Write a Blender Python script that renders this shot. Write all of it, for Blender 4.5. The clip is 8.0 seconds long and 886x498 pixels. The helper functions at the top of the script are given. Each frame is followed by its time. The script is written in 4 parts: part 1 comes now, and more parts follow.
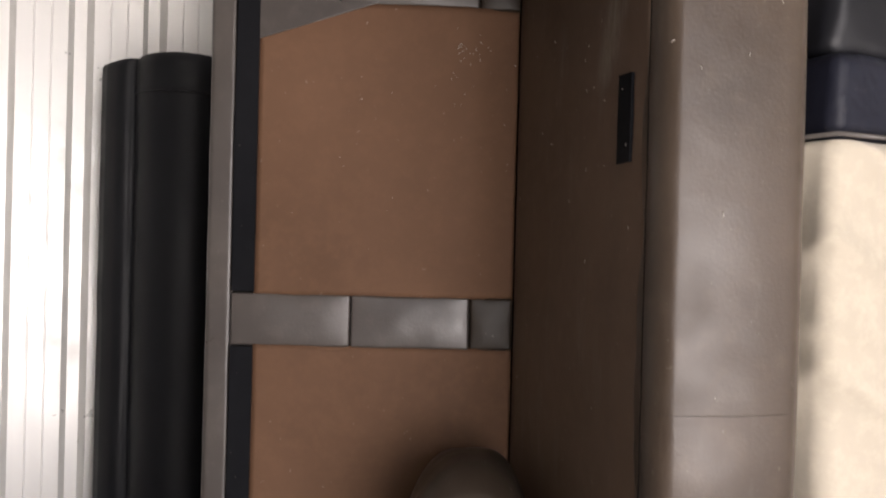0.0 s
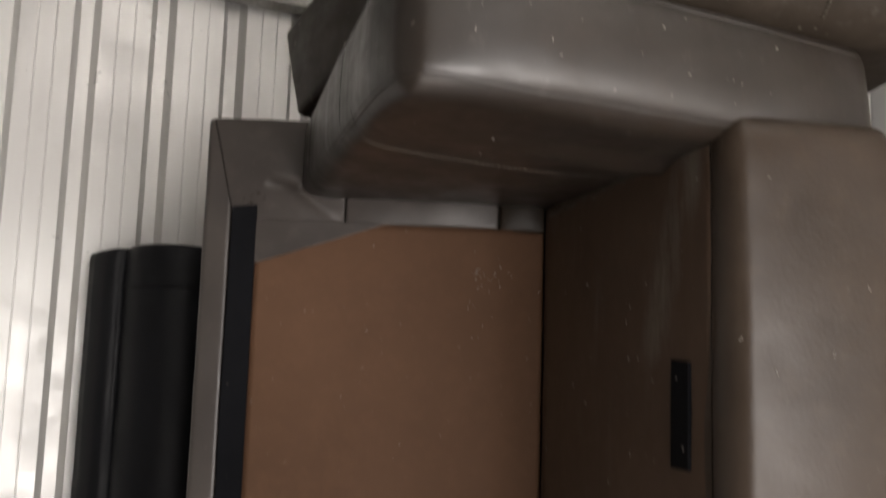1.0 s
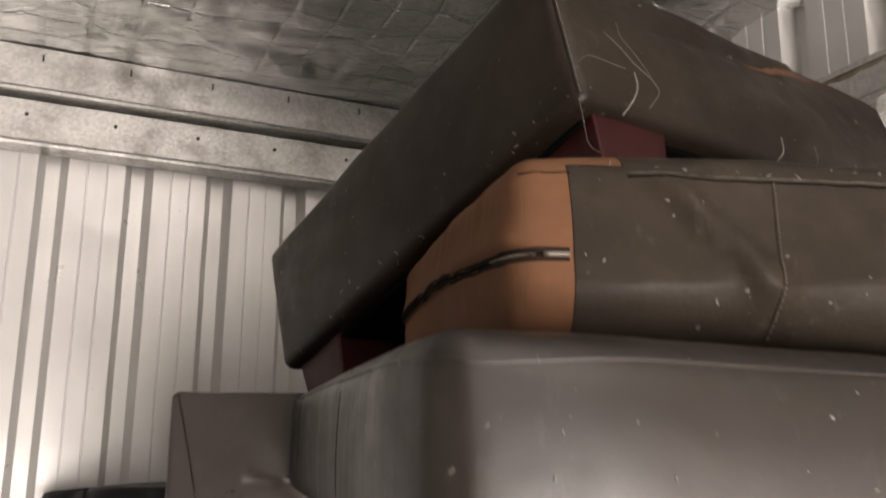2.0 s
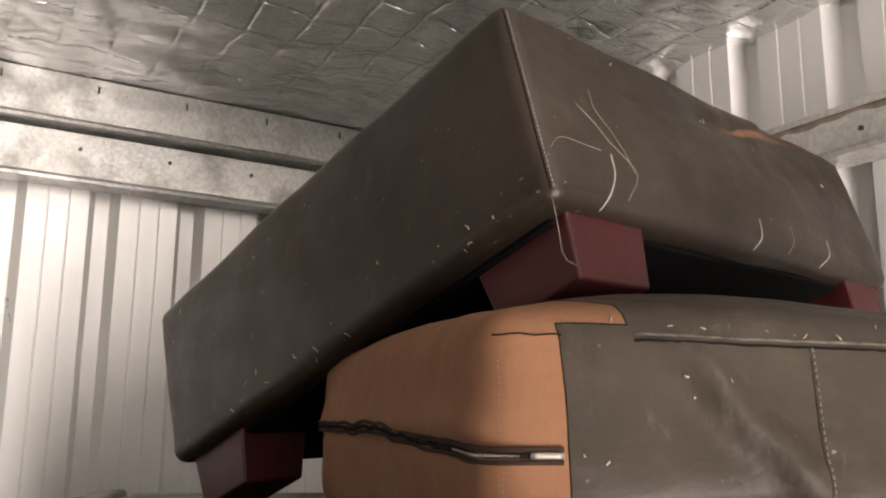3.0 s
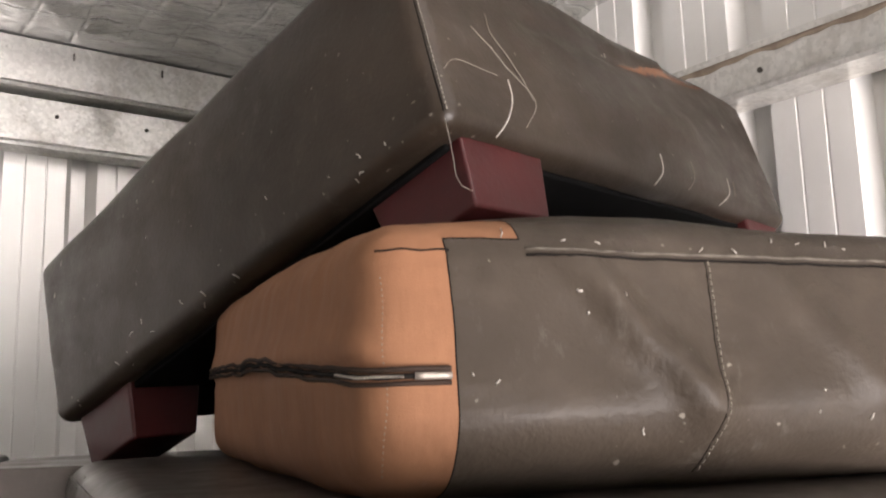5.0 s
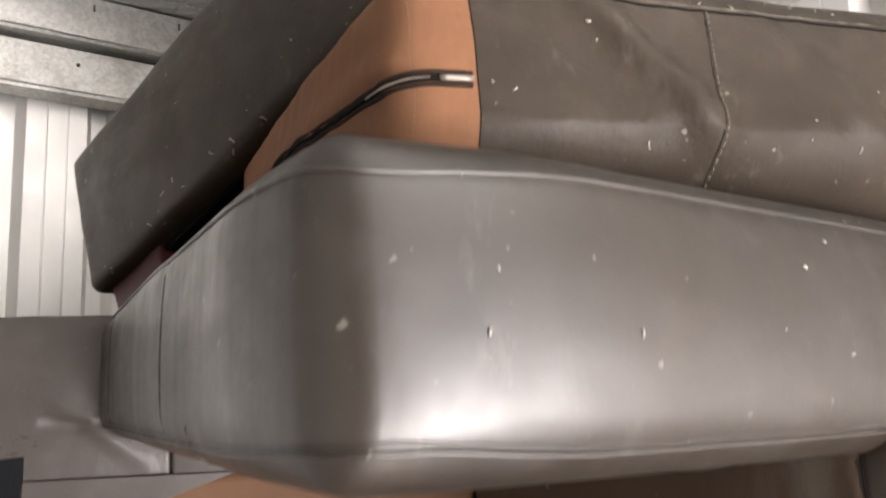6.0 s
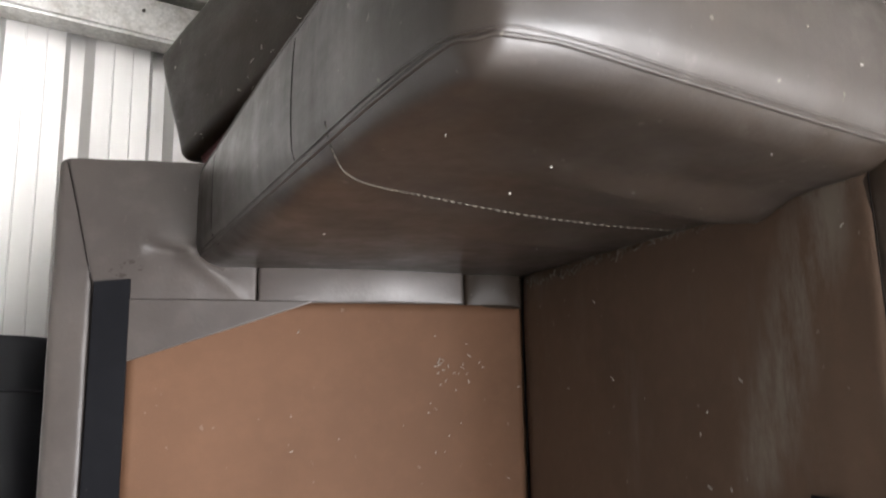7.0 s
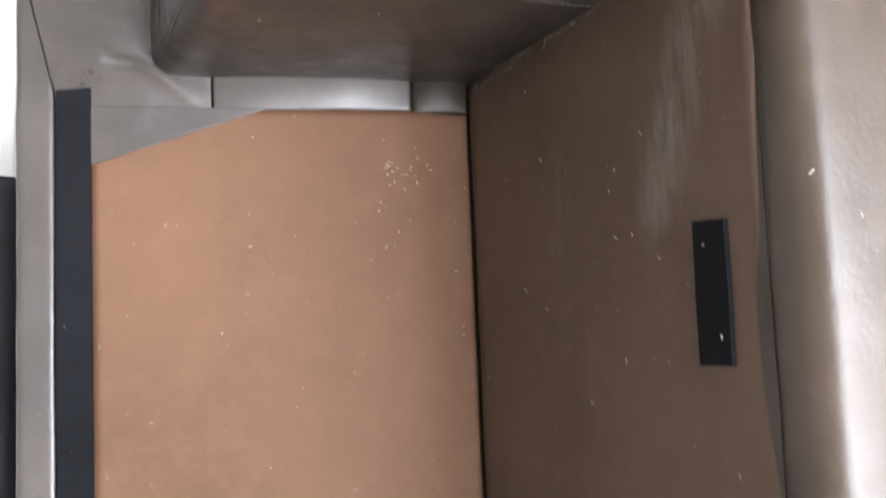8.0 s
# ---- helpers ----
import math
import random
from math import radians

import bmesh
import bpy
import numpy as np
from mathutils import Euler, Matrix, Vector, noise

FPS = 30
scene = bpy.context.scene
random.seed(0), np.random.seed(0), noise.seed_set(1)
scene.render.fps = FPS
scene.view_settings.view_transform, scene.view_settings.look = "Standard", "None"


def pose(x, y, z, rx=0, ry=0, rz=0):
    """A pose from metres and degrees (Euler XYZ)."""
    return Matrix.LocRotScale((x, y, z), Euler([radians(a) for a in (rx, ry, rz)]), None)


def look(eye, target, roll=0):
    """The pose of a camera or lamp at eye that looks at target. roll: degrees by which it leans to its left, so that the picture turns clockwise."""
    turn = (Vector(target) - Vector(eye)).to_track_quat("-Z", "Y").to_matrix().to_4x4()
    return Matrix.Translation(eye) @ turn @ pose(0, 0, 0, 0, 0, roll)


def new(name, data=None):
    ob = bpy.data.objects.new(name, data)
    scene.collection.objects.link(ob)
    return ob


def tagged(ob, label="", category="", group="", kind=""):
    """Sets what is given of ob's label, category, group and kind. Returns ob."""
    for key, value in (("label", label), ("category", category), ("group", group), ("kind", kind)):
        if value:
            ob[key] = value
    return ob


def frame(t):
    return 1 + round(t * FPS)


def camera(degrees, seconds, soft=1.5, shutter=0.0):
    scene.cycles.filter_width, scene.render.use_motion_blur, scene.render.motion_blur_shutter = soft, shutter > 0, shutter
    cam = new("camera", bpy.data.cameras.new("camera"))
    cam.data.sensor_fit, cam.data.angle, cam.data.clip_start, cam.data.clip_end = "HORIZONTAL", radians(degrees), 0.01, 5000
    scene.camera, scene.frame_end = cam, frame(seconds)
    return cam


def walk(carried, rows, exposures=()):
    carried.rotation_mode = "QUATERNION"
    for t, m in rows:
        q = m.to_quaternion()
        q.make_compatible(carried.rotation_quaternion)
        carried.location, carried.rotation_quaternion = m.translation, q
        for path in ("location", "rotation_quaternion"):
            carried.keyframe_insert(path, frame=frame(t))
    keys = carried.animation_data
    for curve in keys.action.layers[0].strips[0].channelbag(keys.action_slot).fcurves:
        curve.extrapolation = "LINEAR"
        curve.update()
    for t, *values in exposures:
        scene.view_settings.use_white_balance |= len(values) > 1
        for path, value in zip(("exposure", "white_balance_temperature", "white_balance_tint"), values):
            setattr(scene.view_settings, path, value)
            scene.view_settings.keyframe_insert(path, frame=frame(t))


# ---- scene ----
cam = camera(54.0, 8.0, soft=2.0, shutter=0.3)
PATH = [
    (0, (-0.03, 0.167, 1.067), (0.02, 2.167, 1.055), 1.5),
    (0.5, (-0.047, 0.254, 1.175), (-0.004, 2.253, 1.212), 1.1),
    (0.6, (-0.062, 0.27, 1.191), (-0.004, 2.268, 1.256), 1.4),
    (1, (-0.05, 0.388, 1.355), (-0.022, 2.373, 1.594), 1.8),
    (1.5, (-0.053, 0.565, 1.56), (-0.079, 2.52, 1.981), 1.7),
    (2, (-0.095, 0.719, 1.751), (-0.069, 2.67, 2.191), 0.3),
    (2.2, (-0.113, 0.771, 1.822), (-0.034, 2.722, 2.257), 0.2),
    (3.5, (-0.132, 0.928, 1.959), (0.181, 2.87, 2.322), -0.0),
    (4, (-0.12, 0.926, 1.96), (0.246, 2.862, 2.303), -0.5),
    (5.3, (-0.096, 0.956, 1.879), (0.348, 2.88, 2.194), -1.7),
    (5.5, (-0.102, 0.955, 1.841), (0.328, 2.883, 2.153), -2.1),
    (6, (-0.12, 0.937, 1.692), (0.302, 2.859, 2.052), -2.3),
    (6.5, (-0.194, 0.865, 1.536), (0.251, 2.766, 1.973), -0.7),
    (7, (-0.209, 0.852, 1.425), (0.175, 2.772, 1.83), -1.1),
    (7.5, (-0.167, 0.816, 1.36), (0.207, 2.753, 1.687), -2.4),
    (8, (-0.126, 0.78, 1.262), (0.236, 2.739, 1.433), -2.4),
]
EXPOSURES = [
    (0.0, 1.77, 6750, 18), (0.5, 1.57, 6350, 14), (1.0, 1.11, 6750, 14), (1.5, 1.13, 7000, 16),
    (2.2, 1.64, 7100, 18), (3.5, 2.45, 6900, 18), (5.5, 2.65, 6630, 17), (6.5, 2.47, 6550, 14),
    (7.0, 2.55, 6280, 13), (7.5, 2.61, 6350, 14), (8.0, 3.36, 5900, 12),
]
walk(cam, [(t, look(eye, target, roll)) for t, eye, target, roll in PATH], EXPOSURES)

from mathutils.bvhtree import BVHTree

# ---- world and light ----
# The unit's axes: u along the rear wall, v towards it; the sofa stands at an angle to them.
ROOM = Matrix.Rotation(radians(23.94), 4, "Z")
FLOOR, CEIL = -0.075, 2.9
U0, U1, V0, V1 = -4.20, 1.80, -1.25, 3.43
DOOR_U0, DOOR_U1, DOOR_TOP = -0.20, 1.70, 2.25

world = bpy.data.worlds.new("world")
scene.world = world
world.use_nodes = True
wn, wl = world.node_tree.nodes, world.node_tree.links
sky = wn.new("ShaderNodeTexSky")
sky.sky_type = "NISHITA"
sky.sun_disc = False
sky.sun_elevation, sky.sun_rotation = radians(47.5), radians(218)
wl.new(sky.outputs[0], wn["Background"].inputs[0])
wn["Background"].inputs[1].default_value = 0.10

sun = new("sun", bpy.data.lights.new("sun", "SUN"))
sun.data.energy, sun.data.angle, sun.data.color = 5.0, radians(0.5), (1.0, 0.96, 0.91)
sun.matrix_world = ROOM @ look((2.0, -8.0, 9.0), (0, 0, 0))

door_light = new("door_light", bpy.data.lights.new("door_light", "AREA"))
door_light.data.shape, door_light.data.size, door_light.data.size_y = "RECTANGLE", DOOR_U1 - DOOR_U0, 1.70
door_light.data.energy, door_light.data.color = 34.0, (1.0, 0.975, 0.945)
DOOR_MID = (DOOR_U0 + DOOR_U1) / 2
door_light.matrix_world = ROOM @ look((DOOR_MID, V0 - 0.05, FLOOR + 0.88), (DOOR_MID - 0.6, V1, FLOOR + 1.4))


# ---- materials ----
def node(nt, kind, **values):
    n = nt.nodes.new(kind)
    for key, value in values.items():
        n.inputs[key.replace("_", " ")].default_value = value
    return n


def ramp(nt, source, stops):
    r = nt.nodes.new("ShaderNodeValToRGB")
    while len(r.color_ramp.elements) < len(stops):
        r.color_ramp.elements.new(0.5)
    for e, (at, c) in zip(r.color_ramp.elements, stops):
        e.position, e.color = at, (*c, 1) if len(c) == 3 else c
    nt.links.new(source, r.inputs[0])
    return r.outputs[0]


def grey(v):
    return (v, v, v)


def mix(nt, fac, a, b, kind="MIX"):
    m = nt.nodes.new("ShaderNodeMix")
    m.data_type, m.blend_type = "RGBA", kind
    for socket, value in ((m.inputs[0], fac), (m.inputs[6], a), (m.inputs[7], b)):
        if isinstance(value, (int, float)):
            socket.default_value = value
        elif isinstance(value, tuple):
            socket.default_value = (*value, 1)
        else:
            nt.links.new(value, socket)
    return m.outputs[2]


def coords(nt, scale=(1, 1, 1), turn=(0, 0, 0)):
    c = nt.nodes.new("ShaderNodeNewGeometry")
    m = nt.nodes.new("ShaderNodeMapping")
    m.inputs["Scale"].default_value = scale
    m.inputs["Rotation"].default_value = turn
    nt.links.new(c.outputs["Position"], m.inputs[0])
    return m.outputs[0]


def noise_tex(nt, where, scale, detail=4.0, rough=0.55):
    n = node(nt, "ShaderNodeTexNoise", Scale=scale, Detail=detail, Roughness=rough)
    nt.links.new(where, n.inputs["Vector"])
    return n.outputs["Fac"]


def start(name, rough=0.5, metal=0.0):
    m = bpy.data.materials.new(name)
    m.use_nodes = True
    nt = m.node_tree
    b = nt.nodes["Principled BSDF"]
    b.inputs["Roughness"].default_value, b.inputs["Metallic"].default_value = rough, metal
    return m, nt, b


def bump(nt, b, height, strength, distance):
    n = node(nt, "ShaderNodeBump", Strength=strength, Distance=distance)
    nt.links.new(height, n.inputs["Height"])
    if b.inputs["Normal"].links:
        nt.links.new(b.inputs["Normal"].links[0].from_socket, n.inputs["Normal"])
    nt.links.new(n.outputs[0], b.inputs["Normal"])


def leather(name, dark, light, rough=0.36, dust=0.5, stretch=(1, 1, 1), slack=0.15, gloss=0.5, grain=0.25, streaks=0.0):
    """Worn leather: mottled colour, scuffs and dust, a pebbled grain and slack ripples."""
    m, nt, b = start(name, rough)
    w = coords(nt)
    big, mid, fine = noise_tex(nt, w, 4.0), noise_tex(nt, w, 24.0), noise_tex(nt, w, 160.0, 3)
    base = mix(nt, ramp(nt, big, [(0.3, grey(0)), (0.7, grey(1))]), dark, light)
    base = mix(nt, ramp(nt, mid, [(0.52, grey(0)), (0.85, grey(0.35))]), base, tuple(min(1, c * 1.7) for c in light))
    scuff = noise_tex(nt, coords(nt, (5, 5, 2)), 6.0, 6, 0.7)
    base = mix(nt, ramp(nt, scuff, [(0.60, grey(0)), (0.80, grey(0.5 * dust))]), base, (0.14, 0.125, 0.11))
    speck = noise_tex(nt, w, 95.0, 2, 0.4)
    base = mix(nt, ramp(nt, speck, [(0.735, grey(0)), (0.77, grey(0.6 * dust))]), base, (0.22, 0.20, 0.17))
    nt.links.new(base, b.inputs["Base Color"])
    cloud = noise_tex(nt, coords(nt, (1, 1, 1.6)), 9.0, 6, 0.68)
    matt = ramp(nt, cloud, [(0.32, grey(rough - 0.07)), (0.70, grey(rough + 0.14))])
    if streaks:
        rub = noise_tex(nt, coords(nt, (34, 34, 2.5)), 1.0, 4, 0.6)
        matt = mix(nt, 1.0, matt, ramp(nt, rub, [(0.35, grey(0)), (0.75, grey(streaks))]), "ADD")
    nt.links.new(matt, b.inputs["Roughness"])
    b.inputs["Specular IOR Level"].default_value = gloss
    ripple = noise_tex(nt, coords(nt, tuple(5 * s for s in stretch)), 1.6, 2, 0.5)
    bump(nt, b, ripple, slack, 0.02)
    bump(nt, b, fine, grain, 0.0015)
    return m


def cloth(name, dark, light, rough=0.85, weave=700.0, folds=0.0, fold_scale=(8, 8, 1.5), dust=0.4, sheen=0.2, scuffs=0.0, gloss=0.5, smear=None):
    m, nt, b = start(name, rough)
    w = coords(nt)
    big, mid = noise_tex(nt, w, 3.0, 5), noise_tex(nt, w, 30.0, 5, 0.65)
    base = mix(nt, ramp(nt, big, [(0.3, grey(0)), (0.72, grey(1))]), dark, light)
    base = mix(nt, ramp(nt, mid, [(0.45, grey(0)), (0.8, grey(0.25))]), base, tuple(min(1, c * 1.5) for c in light))
    speck = noise_tex(nt, w, 80.0, 2, 0.4)
    base = mix(nt, ramp(nt, speck, [(0.74, grey(0)), (0.77, grey(0.6 * dust))]), base, (0.30, 0.26, 0.22))
    if scuffs:
        s1 = noise_tex(nt, coords(nt, (7, 7, 1.6)), 1.7, 6, 0.7)
        s2 = noise_tex(nt, coords(nt, (60, 60, 6)), 1.0, 3)
        sc = mix(nt, 1.0, ramp(nt, s1, [(0.56, grey(0)), (0.74, grey(scuffs))]), ramp(nt, s2, [(0.35, grey(0.3)), (0.65, grey(1))]), "MULTIPLY")
        base = mix(nt, sc, base, (0.17, 0.15, 0.128))
    if smear:
        # a slanting chalky smear: centre line through (y, z), its lean, half width and half length
        y0, z0, lean, wide, long = smear
        at = nt.nodes.new("ShaderNodeSeparateXYZ")
        nt.links.new(w, at.inputs[0])

        def calc(kind, a, c):
            n = nt.nodes.new("ShaderNodeMath")
            n.operation = kind
            for k, value in enumerate((a, c)):
                if isinstance(value, (int, float)):
                    n.inputs[k].default_value = value
                else:
                    nt.links.new(value, n.inputs[k])
            return n.outputs[0]
        dz = calc("SUBTRACT", at.outputs[2], z0)
        dy = calc("SUBTRACT", calc("SUBTRACT", at.outputs[1], y0), calc("MULTIPLY", dz, lean))
        away = calc("ADD", calc("POWER", calc("ABSOLUTE", calc("DIVIDE", dy, wide), 0), 2), calc("POWER", calc("ABSOLUTE", calc("DIVIDE", dz, long), 0), 4))
        rag = noise_tex(nt, coords(nt, (26, 26, 7)), 1.0, 6, 0.7)
        patch = mix(nt, 1.0, ramp(nt, away, [(0.0, grey(1)), (1.0, grey(0))]), ramp(nt, rag, [(0.38, grey(0)), (0.62, grey(0.75))]), "MULTIPLY")
        base = mix(nt, patch, base, (0.21, 0.185, 0.155))
    b.inputs["Specular IOR Level"].default_value = gloss
    nt.links.new(base, b.inputs["Base Color"])
    b.inputs["Sheen Weight"].default_value = sheen
    if folds:
        bump(nt, b, noise_tex(nt, coords(nt, fold_scale), 2.0, 3), folds, 0.03)
    bump(nt, b, noise_tex(nt, w, weave, 2), 0.3, 0.001)
    return m


def steel_sheet(name, colour, rough, metal, streak=0.3):
    m, nt, b = start(name, rough, metal)
    streaks = noise_tex(nt, coords(nt, (9, 9, 0.5)), 3.0, 6)
    grime = noise_tex(nt, coords(nt), 7.0, 6, 0.7)
    base = mix(nt, ramp(nt, streaks, [(0.35, grey(0)), (0.75, grey(streak))]), colour, tuple(c * 0.62 for c in colour))
    base = mix(nt, ramp(nt, grime, [(0.58, grey(0)), (0.90, grey(0.22))]), base, (0.40, 0.365, 0.31))
    nt.links.new(base, b.inputs["Base Color"])
    nt.links.new(ramp(nt, grime, [(0.3, grey(rough - 0.08)), (0.7, grey(rough + 0.15))]), b.inputs["Roughness"])
    bump(nt, b, streaks, 0.08, 0.01)
    return m


def galvanised(name, colour=(0.64, 0.63, 0.60)):
    m, nt, b = start(name, 0.42, 0.7)
    w = coords(nt)
    sp = node(nt, "ShaderNodeTexVoronoi", Scale=110.0)
    nt.links.new(w, sp.inputs["Vector"])
    spangle = ramp(nt, sp.outputs["Color"], [(0.2, tuple(c * 0.88 for c in colour)), (0.8, tuple(min(1, c * 1.08) for c in colour))])
    dirt = noise_tex(nt, w, 9.0, 6, 0.7)
    base = mix(nt, ramp(nt, dirt, [(0.50, grey(0)), (0.80, grey(0.6))]), spangle, (0.26, 0.225, 0.17))
    speck = noise_tex(nt, w, 85.0, 3, 0.6)
    base = mix(nt, ramp(nt, speck, [(0.62, grey(0)), (0.74, grey(0.40))]), base, (0.16, 0.14, 0.115))
    base = mix(nt, ramp(nt, speck, [(0.26, grey(0.3)), (0.36, grey(0))]), base, (0.75, 0.73, 0.68))
    nt.links.new(base, b.inputs["Base Color"])
    nt.links.new(ramp(nt, dirt, [(0.35, grey(0.34)), (0.75, grey(0.62))]), b.inputs["Roughness"])
    bump(nt, b, dirt, 0.15, 0.006)
    return m


def foil_material():
    m, nt, b = start("foil_blanket", 0.2, 0.97)
    turn = (0, 0, -radians(23.94))
    w = coords(nt, (1, 1, 1), turn)
    br = node(nt, "ShaderNodeTexNoise", Scale=14.0, Detail=6.0, Roughness=0.6, Distortion=1.2)
    nt.links.new(w, br.inputs["Vector"])
    stain = noise_tex(nt, w, 5.0, 5)
    base = ramp(nt, stain, [(0.3, (0.86, 0.865, 0.85)), (0.75, (0.64, 0.64, 0.615))])
    nt.links.new(base, b.inputs["Base Color"])
    nt.links.new(ramp(nt, stain, [(0.3, grey(0.13)), (0.75, grey(0.28))]), b.inputs["Roughness"])
    lines = []
    for axis in ("X", "Y"):
        wv = nt.nodes.new("ShaderNodeTexWave")
        wv.bands_direction = axis
        wv.inputs["Scale"].default_value, wv.inputs["Distortion"].default_value = 2.6, 0.25
        nt.links.new(w, wv.inputs["Vector"])
        lines.append(ramp(nt, wv.outputs["Fac"], [(0.0, grey(0)), (0.03, grey(1))]))
    bump(nt, b, mix(nt, 1.0, lines[0], lines[1], "MULTIPLY"), 0.5, 0.01)
    bump(nt, b, br.outputs["Fac"], 0.42, 0.025)
    bump(nt, b, noise_tex(nt, coords(nt, (1.2, 12, 1), turn), 2.5, 4), 0.5, 0.02)
    return m


def plain(name, dark, light, rough=0.6, scale=20.0, metal=0.0, relief=0.15, depth=0.002, gloss=0.5):
    m, nt, b = start(name, rough, metal)
    b.inputs["Specular IOR Level"].default_value = gloss
    w = coords(nt)
    n1 = noise_tex(nt, w, scale, 5)
    n2 = noise_tex(nt, w, scale * 9, 3)
    base = mix(nt, ramp(nt, n1, [(0.3, grey(0)), (0.72, grey(1))]), dark, light)
    nt.links.new(base, b.inputs["Base Color"])
    nt.links.new(ramp(nt, n1, [(0.3, grey(max(0.02, rough - 0.1))), (0.7, grey(min(1, rough + 0.12)))]), b.inputs["Roughness"])
    bump(nt, b, n2, relief, depth)
    return m


LEATHER = leather("brown_leather", (0.0340, 0.0235, 0.0160), (0.053, 0.0375, 0.0265), 0.36, 0.3, gloss=0.34)
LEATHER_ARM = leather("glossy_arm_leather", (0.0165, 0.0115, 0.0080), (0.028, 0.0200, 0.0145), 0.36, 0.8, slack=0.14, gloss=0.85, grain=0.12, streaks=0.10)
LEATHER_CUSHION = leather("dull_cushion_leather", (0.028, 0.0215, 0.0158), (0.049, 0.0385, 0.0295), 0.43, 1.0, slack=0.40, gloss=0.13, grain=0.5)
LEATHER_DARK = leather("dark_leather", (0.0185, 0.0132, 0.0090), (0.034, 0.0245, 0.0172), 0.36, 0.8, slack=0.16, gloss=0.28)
# paler, greyer copy of the brown leather, its sheen put into the colour
LEATHER_SHEEN_GREY = leather("sheen_grey_leather", (0.053, 0.045, 0.041), (0.074, 0.063, 0.056), 0.33, 0.2, gloss=0.5)
DECK = cloth("deck_lining", (0.096, 0.0505, 0.0285), (0.128, 0.068, 0.039), 0.70, 500, sheen=0.0, gloss=0.2)
BACK_LINING = cloth("back_lining", (0.076, 0.0470, 0.0300), (0.108, 0.0680, 0.0450), 0.66, 500, dust=0.5, sheen=0.0, scuffs=0.30, gloss=0.3, smear=(1.625, 1.52, -0.40, 0.055, 0.19))
TAN = cloth("tan_cotton", (0.150, 0.070, 0.036), (0.200, 0.096, 0.050), 0.8, 900, 0.10, (14, 14, 3), 0.3, sheen=0.0, gloss=0.2)
CREAM = cloth("cream_cloth", (0.36, 0.318, 0.250), (0.43, 0.383, 0.306), 0.85, 600, 0.15, (3, 5, 4), 0.0)
NAVY = cloth("navy_nylon", (0.006, 0.007, 0.013), (0.011, 0.012, 0.020), 0.5, 500, 0.4, (4, 4, 4), 0.1, sheen=0.0, gloss=0.2)
VELCRO = cloth("hook_tape", (0.006, 0.0062, 0.0075), (0.010, 0.0102, 0.012), 0.95, 1500, 0, dust=0.5, sheen=0.0, gloss=0.1)
BLACK = plain("black_vinyl", (0.005, 0.0053, 0.0072), (0.009, 0.0095, 0.0125), 0.48, 6.0, gloss=0.3)
RED_WOOD = plain("red_stained_wood", (0.034, 0.0055, 0.006), (0.058, 0.0098, 0.0098), 0.42, 14.0, gloss=0.3)
ZIP = plain("zip_tape", (0.020, 0.013, 0.010), (0.036, 0.024, 0.018), 0.85, 60.0, gloss=0.1)
ZIP_METAL = plain("zip_pull", (0.24, 0.21, 0.18), (0.30, 0.265, 0.23), 0.45, 60.0, 0.6)
WORN = plain("rubbed_leather", (0.10, 0.045, 0.022), (0.15, 0.07, 0.036), 0.6, 60.0)
WELT = plain("dusty_welt", (0.032, 0.025, 0.019), (0.13, 0.115, 0.095), 0.7, 70.0, gloss=0.15)
THREAD = plain("thread", (0.10, 0.088, 0.070), (0.17, 0.15, 0.12), 0.8, 80.0)
SEAM = plain("seam_dark_thread", (0.006, 0.005, 0.0045), (0.011, 0.009, 0.008), 0.9, 80.0, gloss=0.08)
DARK_CLOTH = plain("black_dust_cloth", (0.004, 0.004, 0.004), (0.007, 0.0068, 0.0065), 0.95, 80.0, gloss=0.05)
SCRATCH = plain("scratch", (0.13, 0.115, 0.095), (0.20, 0.18, 0.15), 0.8, 90.0)
DUSTY = plain("rust_brown_dust", (0.15, 0.115, 0.085), (0.26, 0.21, 0.16), 0.85, 30.0, gloss=0.2)
LINT = plain("white_lint", (0.26, 0.24, 0.21), (0.38, 0.355, 0.32), 0.8, 90.0)
WALL = steel_sheet("cream_steel_sheet", (0.82, 0.81, 0.785), 0.34, 0.35, 0.08)
GALV = galvanised("galvanised_steel")
FOIL = foil_material()
CONCRETE = plain("concrete", (0.40, 0.39, 0.375), (0.50, 0.49, 0.47), 0.85, 2.5, 0, 0.4, 0.004)

SLAB = plain("worn_concrete_slab", (0.20, 0.192, 0.18), (0.29, 0.28, 0.265), 0.8, 2.5, 0, 0.4, 0.004)
SCREW = plain("dark_screw", (0.05, 0.045, 0.04), (0.11, 0.10, 0.085), 0.5, 60.0, 0.6)


# ---- mesh helpers ----
def mesh_object(name, verts, faces, material, parent=None, label="", smooth=True, m=None):
    me = bpy.data.meshes.new(name)
    me.from_pydata([tuple(v) for v in verts], [], faces)
    if m is not None:
        me.transform(m)
    bm = bmesh.new()
    bm.from_mesh(me)
    bmesh.ops.recalc_face_normals(bm, faces=bm.faces)
    for f in bm.faces:
        f.smooth = smooth
    bm.to_mesh(me)
    bm.free()
    me.materials.append(material)
    ob = new(name, me)
    if parent:
        ob.parent = parent
    if label:
        ob["label"] = label
    return ob


def part(name, bm, material, parent, label="", smooth=True):
    me = bpy.data.meshes.new(name)
    bmesh.ops.recalc_face_normals(bm, faces=bm.faces)
    for f in bm.faces:
        f.smooth = smooth
    bm.to_mesh(me)
    bm.free()
    me.materials.append(material)
    ob = new(name, me)
    if parent:
        ob.parent = parent
    if label:
        ob["label"] = label
    return ob


